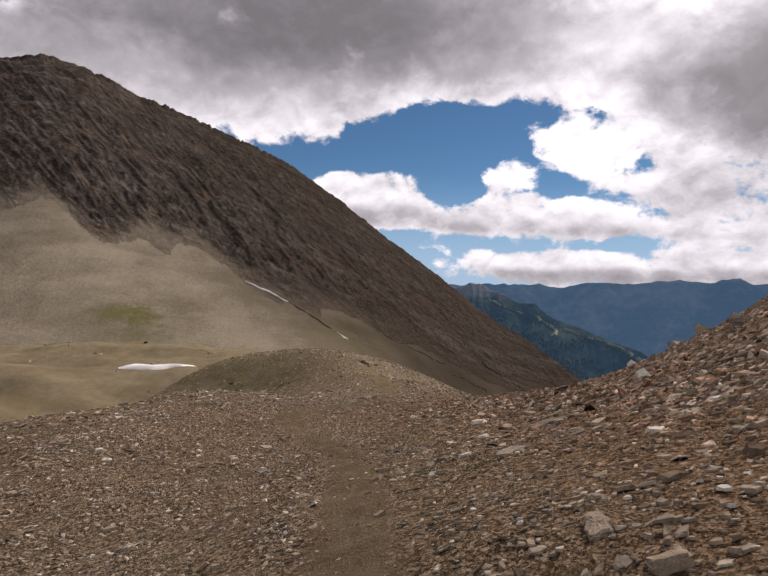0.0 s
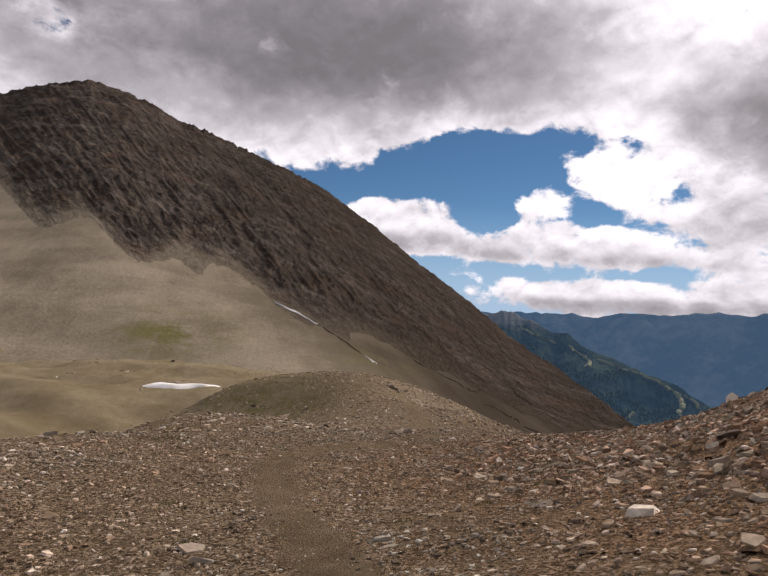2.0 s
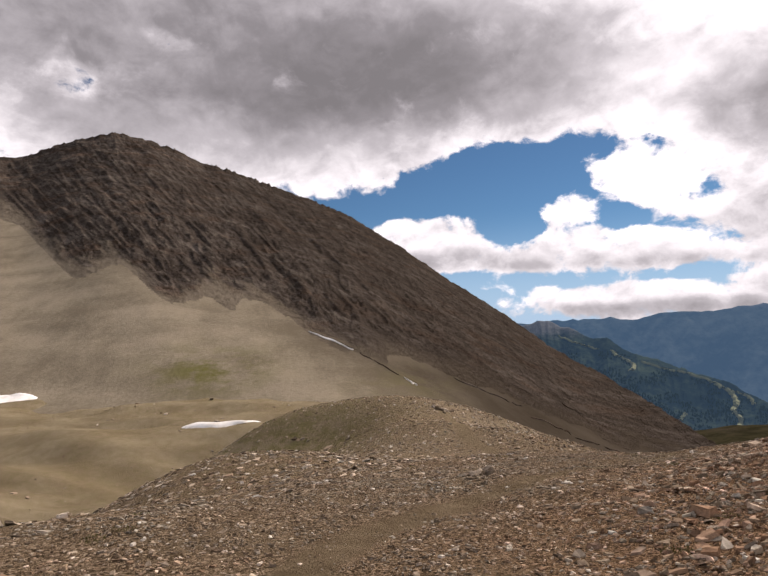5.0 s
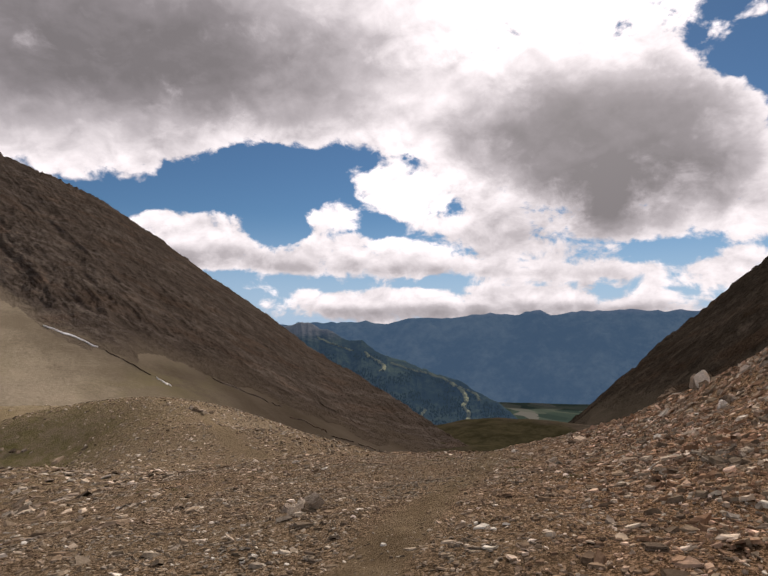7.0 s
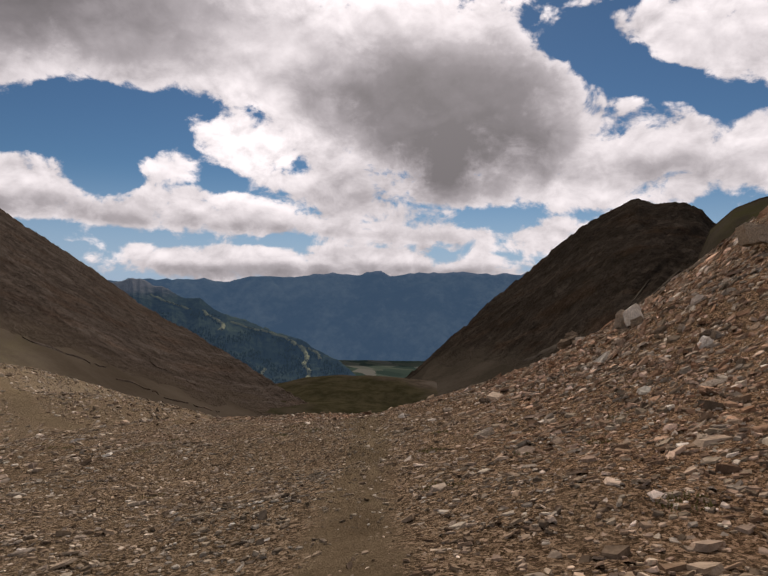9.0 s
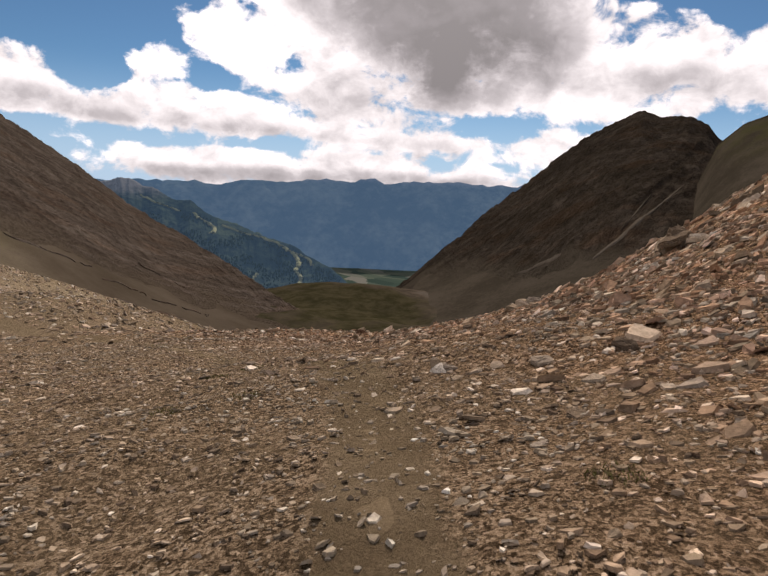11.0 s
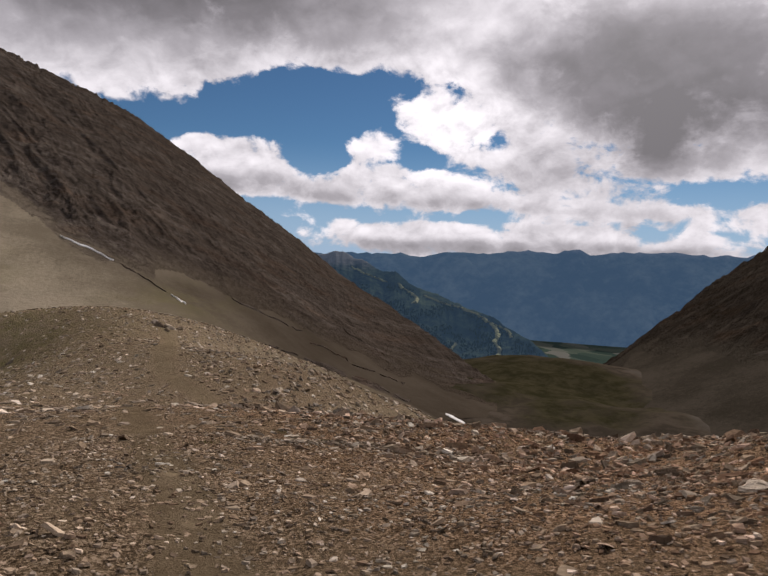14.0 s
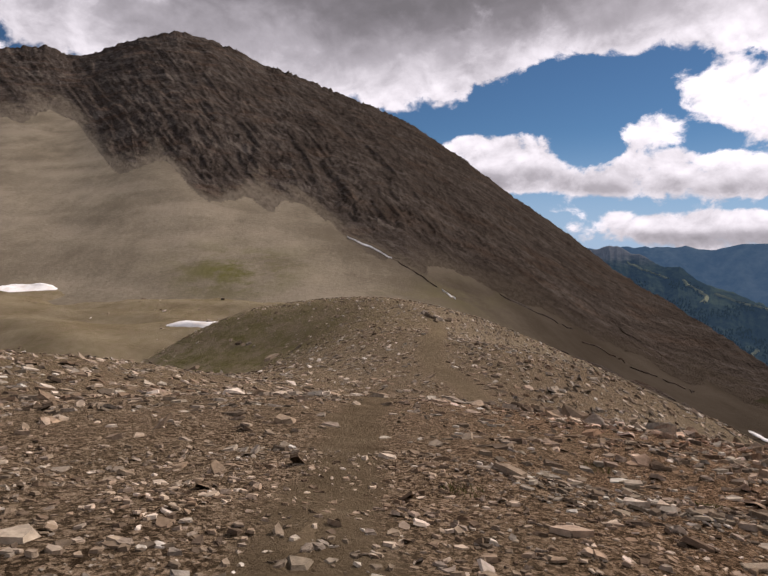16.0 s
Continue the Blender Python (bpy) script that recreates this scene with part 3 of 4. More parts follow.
MAIN_CREST = [(-62, 11, 1550), (-48, 13, 1600), (-40, 14.6, 1600), (-37, 15.2, 1600), (-35, 14.7, 1600), (-32.5, 15.6, 1600), (-30, 16.8, 1600), (-27, 17.5, 1600), (-24, 17.2, 1580),
              (-21.3, 16.2, 1540), (-19.5, 15.4, 1510), (-17, 14.9, 1480), (-13, 13.4, 1420), (-10.5, 12.5, 1380), (-8.5, 11.8, 1320), (-6.2, 10.7, 1270), (-3.5, 9.0, 1190), (-0.3, 6.8, 1110), (3.2, 4.2, 1020), (6.5, 2.0, 960), (8.8, 0.3, 920), (11.3, -1.7, 870), (13.8, -3.2, 810), (17.2, -5.4, 640), (20, -7.3, 490), (22, -8.6, 430), (26, -11.5, 330)]
MAIN_FOOT = [(-80, 360, -27), (-38, 320, -28), (-26, 280, -28), (-17, 250, -30), (-4, 235, -31), (5, 235, -42), (13, 250, -57), (17, 265, -61), (20, 270, -63), (23, 285, -67), (26, 290, -69)]
MAIN_ROCK = [(-80, 6), (-48, 8), (-38, 9.6), (-34.5, 9.8), (-32.5, 7.8), (-30.5, 5.2), (-29, 5.6), (-27, 6.6), (-25, 4.8), (-22.5, 3.3), (-20.8, 3.9), (-19, 4.0), (-17, 3.0), (-15.2, 4.2), (-12.5, 1.7), (-10.3, 0.3), (-6.4, -1.6), (-1.8, -3.2), (2.9, -3.9), (7.5, -6.0), (12.4, -8.2), (26, -12.5)]
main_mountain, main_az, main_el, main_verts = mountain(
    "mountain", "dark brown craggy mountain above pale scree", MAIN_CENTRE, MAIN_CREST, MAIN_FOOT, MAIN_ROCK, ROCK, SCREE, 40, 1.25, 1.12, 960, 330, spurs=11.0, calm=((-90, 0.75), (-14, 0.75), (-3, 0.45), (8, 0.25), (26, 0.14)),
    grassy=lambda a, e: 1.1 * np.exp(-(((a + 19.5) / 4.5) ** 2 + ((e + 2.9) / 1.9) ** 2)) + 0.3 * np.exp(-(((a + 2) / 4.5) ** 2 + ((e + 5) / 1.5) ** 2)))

SIDE_CENTRE = (-1.0, 21.0, -1.5)
SIDE_CREST = [(30, -12.5, 480), (36.2, -7.9, 520), (38.3, -5.9, 560), (41, -3.4, 640), (44, -0.6, 710), (46, 1.0, 750), (48.5, 3.3, 800), (51, 5.3, 840), (53.5, 6.7, 870), (55.5, 7.5, 900), (57.1, 7.0, 900), (59, 7.1, 900), (60.4, 6.4, 890), (61.3, 5.2, 880), (68, 3.5, 860), (85, 1, 800)]
SIDE_FOOT = [(30, 340, -80), (44, 250, -66), (57, 180, -52), (69, 140, -40), (85, 110, -30)]
SIDE_ROCK = [(30, -14), (38.3, -7.0), (44, -6.5), (46.3, -7.2), (49.3, -6.1), (52.5, -5.2), (54.3, -5.6), (57.5, -4.1), (60, -1.5), (64, -0.3), (85, 0)]
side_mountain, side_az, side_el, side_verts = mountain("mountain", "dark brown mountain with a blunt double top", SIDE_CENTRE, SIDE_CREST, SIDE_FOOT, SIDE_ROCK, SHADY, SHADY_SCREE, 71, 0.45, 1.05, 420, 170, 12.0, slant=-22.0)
STREAK = scree_material("pale_gully_scree", (0.050, 0.042, 0.032), (0.078, 0.066, 0.052), (0.06, 0.055, 0.03))
HILL_CREST = [(58.5, -2, 500), (61, 4.8, 500), (62.7, 6.4, 500), (64.5, 7.1, 500), (69, 8.0, 500), (80, 8.8, 500), (96, 7.5, 480)]
HILL_FOOT = [(58.5, 200, -44), (69, 150, -34), (96, 120, -20)]
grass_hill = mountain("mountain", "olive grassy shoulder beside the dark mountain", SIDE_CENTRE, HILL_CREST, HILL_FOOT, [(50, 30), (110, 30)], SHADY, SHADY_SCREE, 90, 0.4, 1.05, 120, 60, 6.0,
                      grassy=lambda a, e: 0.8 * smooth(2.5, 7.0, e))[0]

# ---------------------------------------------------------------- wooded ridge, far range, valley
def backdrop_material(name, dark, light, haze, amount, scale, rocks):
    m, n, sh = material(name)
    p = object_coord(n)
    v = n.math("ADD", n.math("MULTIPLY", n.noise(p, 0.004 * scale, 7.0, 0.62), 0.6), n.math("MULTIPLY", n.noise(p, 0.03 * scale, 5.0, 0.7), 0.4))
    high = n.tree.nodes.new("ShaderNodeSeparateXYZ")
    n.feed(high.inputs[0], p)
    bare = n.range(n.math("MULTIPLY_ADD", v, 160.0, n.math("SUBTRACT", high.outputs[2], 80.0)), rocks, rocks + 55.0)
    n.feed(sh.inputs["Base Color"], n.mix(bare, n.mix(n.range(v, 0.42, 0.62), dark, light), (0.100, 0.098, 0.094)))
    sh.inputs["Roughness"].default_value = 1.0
    # haze of the distant air, put in as an even blue glow
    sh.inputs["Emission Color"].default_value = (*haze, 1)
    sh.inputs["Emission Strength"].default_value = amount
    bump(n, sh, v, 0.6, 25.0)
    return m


WOODED = backdrop_material("hazy_wooded_slope", (0.010, 0.016, 0.012), (0.040, 0.052, 0.028), (0.043, 0.084, 0.142), 0.44, 1.4, -60.0)
FAR = backdrop_material("hazy_far_range", (0.012, 0.020, 0.016), (0.060, 0.072, 0.058), (0.060, 0.118, 0.206), 0.70, 0.45, 60.0)


def far_ridge(name, label, crest, base, back, mat, seed, wobble, nu=260, nv=70, reach=0.55, category="mountain range"):
    ca, ce, cd = np.array(crest).T
    u = np.linspace(ca[0], ca[-1], nu)
    s = np.concatenate([np.linspace(0, 1, nv), 1 + np.linspace(0.05, 0.4, 6)])
    az, k = np.meshgrid(u, s, indexing="ij")
    d, top = np.interp(az, ca, cd), np.interp(az, ca, cd * np.tan(np.radians(ce)))
    r = d * (reach + (1 - reach) * k)
    z = base + (top - base) * np.minimum(k, 1) ** 0.9 - np.maximum(k - 1, 0) * back
    bumps = ridged(az / 3.1, k * 1.4, 4, seed) * 0.6 + ridged(az / 1.4, k * 3.2, 2, seed + 4) * 0.12
    z = z + wobble * bumps * smooth(0, 0.25, k) * (1 - 0.3 * smooth(0.8, 1.0, k))
    verts = np.stack([r * np.sin(np.radians(az)), r * np.cos(np.radians(az)), z], -1).reshape(-1, 3)
    return new(name, mesh_from(name, verts, grid_faces(*az.shape), mat)), verts.reshape(*az.shape, 3)


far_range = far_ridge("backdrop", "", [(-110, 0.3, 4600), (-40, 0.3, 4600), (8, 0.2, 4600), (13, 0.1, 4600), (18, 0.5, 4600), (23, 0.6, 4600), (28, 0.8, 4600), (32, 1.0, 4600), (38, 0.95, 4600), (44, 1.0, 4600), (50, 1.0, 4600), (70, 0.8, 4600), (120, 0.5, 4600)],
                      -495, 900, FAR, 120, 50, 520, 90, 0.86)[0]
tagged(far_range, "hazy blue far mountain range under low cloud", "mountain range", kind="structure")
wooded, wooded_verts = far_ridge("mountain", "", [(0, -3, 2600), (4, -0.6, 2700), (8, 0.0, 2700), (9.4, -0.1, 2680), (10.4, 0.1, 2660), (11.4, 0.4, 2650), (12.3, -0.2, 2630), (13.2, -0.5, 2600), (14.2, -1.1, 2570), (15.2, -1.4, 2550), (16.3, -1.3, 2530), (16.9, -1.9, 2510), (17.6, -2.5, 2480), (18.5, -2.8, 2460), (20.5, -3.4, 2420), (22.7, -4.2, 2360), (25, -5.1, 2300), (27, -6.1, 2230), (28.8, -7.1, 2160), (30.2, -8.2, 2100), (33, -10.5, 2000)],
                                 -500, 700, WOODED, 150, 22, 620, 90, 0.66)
tagged(wooded, "wooded green ridge with pale piste tracks", "mountain")


# ---------------------------------------------------------------- the trail
def dirt_material():
    m, n, sh = material("trodden_dirt")
    p = object_coord(n)
    colour, v = dirt_colour(n, p)
    n.feed(sh.inputs["Base Color"], colour)
    sh.inputs["Roughness"].default_value = 0.97
    bump(n, sh, v, 0.7, 0.05)
    return m


DIRT = dirt_material()
side = np.stack([-np.gradient(trail_line[:, 1]), np.gradient(trail_line[:, 0])], -1)
side /= np.linalg.norm(side, axis=1, keepdims=True)
across = np.array([-1.25, -1.0, -0.8, -0.5, 0.0, 0.5, 0.8, 1.0, 1.25])
run = np.arange(len(trail_line)) * 0.21
half = 0.24 + 0.07 * value_noise(run * 0.7, run * 0, 31) + 0.34 * smooth(46, 76, trail_line[:, 1])
wobble = np.stack([value_noise(run * 1.9, run * 0, 9) * 0.06 for j in range(9)], 1)
off = across[None] * half[:, None] + wobble
tx, ty = trail_line[:, :1] + side[:, :1] * off, trail_line[:, 1:] + side[:, 1:] * off
sunk = np.array([-0.16, -0.10, -0.06, -0.03, -0.02, -0.03, -0.06, -0.10, -0.16])
tz = height(tx, ty) + sunk[None] + 0.028 * fbm(tx * 3, ty * 3, 3, 4)
trail = new("trail", mesh_from("trail", np.stack([tx, ty, tz], -1).reshape(-1, 3), grid_faces(*tx.shape), DIRT))
tagged(trail, "narrow trodden dirt trail over the stony ridge", "trail", kind="structure")


# ---------------------------------------------------------------- stones
def stone_material(name, whole):
    m, n, sh = material(name)
    if whole:
        pick = n.tree.nodes.new("ShaderNodeObjectInfo").outputs["Random"]
        red = n.math("MULTIPLY", pick, 0.0)
    else:
        pick = n.tree.nodes.new("ShaderNodeNewGeometry").outputs["Random Per Island"]
        red = attribute(n, "red")
    p = object_coord(n)
    base = n.ramp(pick, [(0.0, (0.110, 0.084, 0.062)), (0.3, (0.225, 0.175, 0.124)), (0.52, (0.335, 0.268, 0.194)), (0.72, (0.250, 0.212, 0.172)), (0.86, (0.425, 0.355, 0.270)), (0.95, (0.560, 0.490, 0.395)), (1.0, (0.700, 0.650, 0.570))])
    again = n.math("FRACT", n.math("MULTIPLY", pick, 37.0))
    rust = n.mix(1.0, base, (1.12, 0.84, 0.73), "MULTIPLY")
    base = n.mix(n.math("MULTIPLY", n.range(again, 0.25, 0.75), n.math("MULTIPLY_ADD", red, 0.75, 0.05)), base, rust)
    if not whole:
        drift = n.noise(p, 0.5, 3.0, 0.6)
        base = n.mix(n.range(drift, 0.35, 0.65), n.mix(1.0, base, (0.90, 0.95, 0.98), "MULTIPLY"), n.mix(1.0, base, (1.04, 0.98, 0.93), "MULTIPLY"))
    v = n.noise(p, 14.0, 6.0, 0.7)
    n.feed(sh.inputs["Base Color"], n.mix(n.range(v, 0.35, 0.68), n.mix(1.0, base, (0.72, 0.71, 0.70), "MULTIPLY"), n.mix(1.0, base, (1.18, 1.17, 1.15), "MULTIPLY")))
    sh.inputs["Roughness"].default_value = 0.85
    bump(n, sh, n.math("ADD", v, n.noise(p, 60.0, 3.0, 0.7)), 0.5, 0.012)
    return m


RUBBLE = stone_material("schist_chips", False)
SLAB = stone_material("schist_slab", True)


def path_distance(x, y):
    eyes = np.array([e for _, e, _, _ in PATH])
    line = np.concatenate([np.linspace(a, b, 6, endpoint=False) for a, b in zip(eyes[:-1], eyes[1:])])
    best = np.full(np.shape(x), 1e9)
    for px, py, _ in line:
        best = np.minimum(best, (x - px) ** 2 + (y - py) ** 2)
    return np.sqrt(best)


def stone_field(spots, sizes, flat, seed):
    """Angular five-sided chips, joined: places (n, 2), radii, thickness for each metre of radius."""
    g = np.random.default_rng(seed)
    n = len(spots)
    ang = (np.arange(5)[None] + g.uniform(-0.33, 0.33, (n, 5))) * 2 * math.pi / 5 + g.uniform(0, 6.3, (n, 1))
    rad = sizes[:, None] * g.uniform(0.55, 1.3, (n, 5))
    long = g.uniform(0.45, 1.0, (n, 1))
    top_in = g.uniform(0.6, 1.0, (n, 5))
    thick = (sizes * flat * g.uniform(0.45, 1.3, n))[:, None]
    ring = np.stack([np.cos(ang) * rad, np.sin(ang) * rad * long], -1)
    low = np.concatenate([ring, np.repeat(-thick[..., None] * 0.9, 5, 1)], -1)
    high = np.concatenate([ring * top_in[..., None], thick[..., None] * g.uniform(0.35, 1.3, (n, 5, 1))], -1)
    local = np.concatenate([low, high], 1)
    yaw, tip, turn = g.uniform(0, 6.3, n), np.clip(g.normal(0, 0.26, n) * (1 + 0.6 * smooth(2, 6, aside(spots[:, 0], spots[:, 1]))), -0.7, 0.7), g.uniform(0, 6.3, n)
    c, s = np.cos(yaw), np.sin(yaw)
    x, y, z = local[..., 0], local[..., 1], local[..., 2]
    x, y = x * c[:, None] - y * s[:, None], x * s[:, None] + y * c[:, None]
    z = z + np.tan(tip)[:, None] * (x * np.cos(turn)[:, None] + y * np.sin(turn)[:, None])
    e = 0.3
    px, py = spots[:, 0], spots[:, 1]
    h = height(px, py)
    gxs, gys = (height(px + e, py) - h) / e, (height(px, py + e) - h) / e
    z = z + h[:, None] + gxs[:, None] * x + gys[:, None] * y + 0.5 * thick
    verts = np.stack([x + px[:, None], y + py[:, None], z], -1).reshape(-1, 3)
    base = (np.arange(n) * 10)[:, None, None]
    tri = []
    for i in range(5):
        j = (i + 1) % 5
        tri += [(i, j, 5 + j), (i, 5 + j, 5 + i)]
    tri += [(5, 6, 7), (5, 7, 8), (5, 8, 9)]
    faces = (base + np.array(tri)[None]).reshape(-1, 3)
    return verts, faces


def scatter(count, box, keep, lo, hi, skew, seed):
    """Random places in a box that pass keep(x, y, radius), with radii between lo and hi, small ones commoner."""
    g = np.random.default_rng(seed)
    x, y = g.uniform(box[0], box[1], count), g.uniform(box[2], box[3], count)
    r = lo + (hi - lo) * g.uniform(0, 1, count) ** skew
    ok = keep(x, y, r, g)
    return np.stack([x[ok], y[ok]], -1), r[ok]


def bouldery(x, y):
    """How coarse the rubble is: coarse on the right-hand slope, with patches."""
    return clamp01(0.25 + 0.5 * smooth(0.6, 4.5, aside(x, y)) + 0.35 * fbm(x / 3.1, y / 3.1, 3, 77))


def near_keep(x, y, r, g):
    d, t = path_distance(x, y), trail_distance(x, y)
    c = bouldery(x, y)
    ok = (d < 5.5) & (g.uniform(0, 1, len(x)) < np.where(r > 0.05, c ** 1.4, 0.6 + 0.4 * c))
    return ok & (g.uniform(0, 1, len(x)) < np.where(r < 0.018, 0.25, 0.05) + 0.55 * smooth(25, 30, y) + 0.95 * smooth(0.22, 0.7, t + 0.14 * fbm(x * 1.5, y * 1.5, 2, 3)))


def grit_keep(x, y, r, g):
    """Fine chips on and beside the trodden line."""
    return (path_distance(x, y) < 2.6) & (g.uniform(0, 1, len(x)) < (0.55 + 0.45 * smooth(-0.2, 0.3, fbm(x * 1.2, y * 1.2, 3, 41))) * (0.3 + 0.7 * smooth(0.1, 0.5, trail_distance(x, y))))


def mid_keep(x, y, r, g):
    d, t = path_distance(x, y), trail_distance(x, y)
    return (d > 4.5) & (d < 13) & (g.uniform(0, 1, len(x)) < (0.3 + 0.7 * bouldery(x, y)) * smooth(0.2, 0.8, t))


def slope_keep(x, y, r, g):
    """The rough slope above the trail."""
    c = smooth(1.6, 4.6, aside(x, y) + 0.8 * fbm(x / 2.0, y / 2.0, 2, 51)) * (0.35 + 0.65 * smooth(-0.2, 0.35, fbm(x / 2.6, y / 2.6, 3, 53)))
    return (g.uniform(0, 1, len(x)) < c) & (path_distance(x, y) < 24) & ((path_distance(x, y) < 9) | (r > 0.05)) & ((y < 38) | (r < 0.07) | (g.uniform(0, 1, len(x)) < 0.15))


def far_keep(x, y, r, g):
    d, t = path_distance(x, y), trail_distance(x, y)
    grassy = np.exp(-(((x + 24) / 17) ** 2 + ((y - 117) / 18) ** 2))
    return (d > 12) & (t > 0.7 + 0.5 * smooth(46, 76, y)) & (height(x, y, False) > -24) & (g.uniform(0, 1, len(x)) < 0.9 - grassy)


def hollow_keep(x, y, r, g):
    """Boulders strewn over the grassy hollow."""
    return (height(x, y, False) < -16) & (g.uniform(0, 1, len(x)) < 0.25 + 0.75 * smooth(-0.1, 0.4, fbm(x / 22, y / 14, 3, 83)))


fields = [scatter(120000, (-5, 13, 0, 46), grit_keep, 0.007, 0.018, 1.5, 12), scatter(290000, (-7, 15, 0, 48), near_keep, 0.010, 0.045, 1.8, 1), scatter(22000, (-7, 16, -1, 48), near_keep, 0.055, 0.12, 2.6, 2),
          scatter(95000, (-16, 25, 0, 58), mid_keep, 0.03, 0.10, 1.8, 3), scatter(7500, (-16, 25, 0, 58), mid_keep, 0.09, 0.2, 2.4, 4),
          scatter(90000, (0, 32, 3, 56), slope_keep, 0.03, 0.13, 2.2, 6), scatter(1300, (2, 32, 3, 40), slope_keep, 0.10, 0.24, 3.0, 8), scatter(52000, (-45, 30, 14, 135), far_keep, 0.07, 0.34, 2.6, 5),
          scatter(1500, (-190, -12, 70, 250), hollow_keep, 0.25, 1.0, 3.0, 9)]
spots, sizes = np.concatenate([f[0] for f in fields]), np.concatenate([f[1] for f in fields])
v, f = stone_field(spots, sizes, np.where(sizes < 0.05, 0.27, 0.19) + 0.12 * smooth(1.5, 5, aside(spots[:, 0], spots[:, 1])), 11)
red_stone = clamp01(smooth(-0.5, 6, aside(spots[:, 0], spots[:, 1])) * smooth(80, 30, spots[:, 1]) + 0.15 + 0.3 * fbm(spots[:, 0] / 4, spots[:, 1] / 4, 2, 12))
rubble = new("rubble", mesh_from("rubble", v, f, RUBBLE, False, {"red": np.repeat(red_stone, 10)}))
tagged(rubble, "loose brown and grey schist chips covering the ridge", "rubble", kind="stuff")


def slab_mesh(seed, sides, flat):
    """A broken slab: an angular outline with chipped corners, ragged layered sides and an uneven, slightly tilted top."""
    g = np.random.default_rng(seed)
    ang = (np.arange(sides) + g.uniform(-0.3, 0.3, sides)) * 2 * math.pi / sides
    rad, long = g.uniform(0.62, 1.2, sides), g.uniform(0.5, 0.9)
    corner = np.stack([np.cos(ang) * rad, np.sin(ang) * rad * long], -1)
    after = np.roll(corner, -1, 0)
    ring = np.stack([corner + (after - corner) * f + g.normal(0, 0.035, corner.shape) for f in (0.06, 0.36, 0.66, 0.93)], 1).reshape(-1, 2)
    m = len(ring)
    tilt = g.normal(0, 0.12, 2)
    verts = []
    for grow, level in ((0.96, -0.9), (1.0, -0.1), (0.95, 0.1), (0.98, 0.45), (0.93, 0.6), (0.90, 0.92), (0.62, 1.02), (0.3, 1.05)):
        jit = g.normal(0, 0.022, (m, 2)) * (1 if grow > 0.8 else 1.8)
        z = flat * (level + g.normal(0, 0.07, m)) + ring @ tilt * (level > 0) * flat * 3
        verts.append(np.column_stack([ring * grow + jit, z]))
    verts = np.concatenate(verts + [np.array([[0, 0, flat * 1.03]])])
    faces = []
    for k in range(7):
        for i in range(m):
            j = (i + 1) % m
            a, b, c, d = k * m + i, k * m + j, (k + 1) * m + j, (k + 1) * m + i
            faces += [(a, b, c), (a, c, d)]
    faces += [(7 * m + i, 7 * m + (i + 1) % m, 8 * m) for i in range(m)]
    return mesh_from("stone", verts, faces, SLAB, False)


SLABS = [slab_mesh(200 + i, 4 + i % 3, 0.11 + 0.035 * (i % 4)) for i in range(14)]
CHUNKS = [slab_mesh(300 + i, 5 + i % 2, 0.26 + 0.06 * (i % 3)) for i in range(8)]


def lay_stone(x, y, size, shape, label, turn, lean=0.0, lift=0.25):
    h = float(height(x, y))
    e = 0.3
    n = Vector((-(float(height(x + e, y)) - h) / e, -(float(height(x, y + e)) - h) / e, 1)).normalized()
    q = n.to_track_quat("Z", "Y").to_matrix().to_4x4()
    ob = new("stone", shape)
    ob.matrix_world = Matrix.Translation((x, y, h + size * 0.16 * lift)) @ q @ pose(0, 0, 0, lean, 0, turn) @ Matrix.Scale(size, 4)
    return tagged(ob, label, "stone", "loose stones on the ridge")


# the stones that stand out: place, radius, chunky or flat
FIRST = [(4.1, 8.1, 0.18), (1.4, 3.4, 0.16), (1.8, 6.9, 0.34), (1.5, 2.8, 0.15), (1.9, 4.6, 0.07), (2.2, 3.3, 0.08), (7.0, 11.1, 0.47), (3.4, 10.3, 0.24), (3.0, 9.5, 0.23), (2.0, 9.3, 0.2), (1.1, 9.1, 0.13), (-2.8, 22.8, 0.44), (-1.0, 20.4, 0.08),
         (3.2, 9.4, 0.16), (2.9, 7.8, 0.15), (2.7, 8.0, 0.14), (6.1, 15.2, 0.24), (1.3, 6.5, 0.07), (0.8, 4.6, 0.07), (4.6, 8.2, 0.15)]
MIDDLE = [(9.2, 27.3, 0.24), (5.3, 24.6, 0.15), (4.5, 24.2, 0.16), (4.0, 23.7, 0.08), (4.8, 29.5, 0.13), (3.7, 28.6, 0.12), (6.4, 25.8, 0.14), (9.3, 32.8, 0.16), (8.3, 31.6, 0.12), (8.6, 33.2, 0.08), (8.5, 32.6, 0.05), (7.7, 33.7, 0.04), (8.0, 33.4, 0.04),
          (7.6, 32.3, 0.04), (6.7, 32.7, 0.06), (6.7, 32.4, 0.05), (6.6, 32.5, 0.04), (7.0, 32.7, 0.05), (6.5, 33.3, 0.06), (9.0, 32.0, 0.18), (11.4, 34.6, 0.17), (10.6, 33.2, 0.11), (11.1, 33.1, 0.12), (8.1, 31.3, 0.07), (7.6, 31.3, 0.07)]
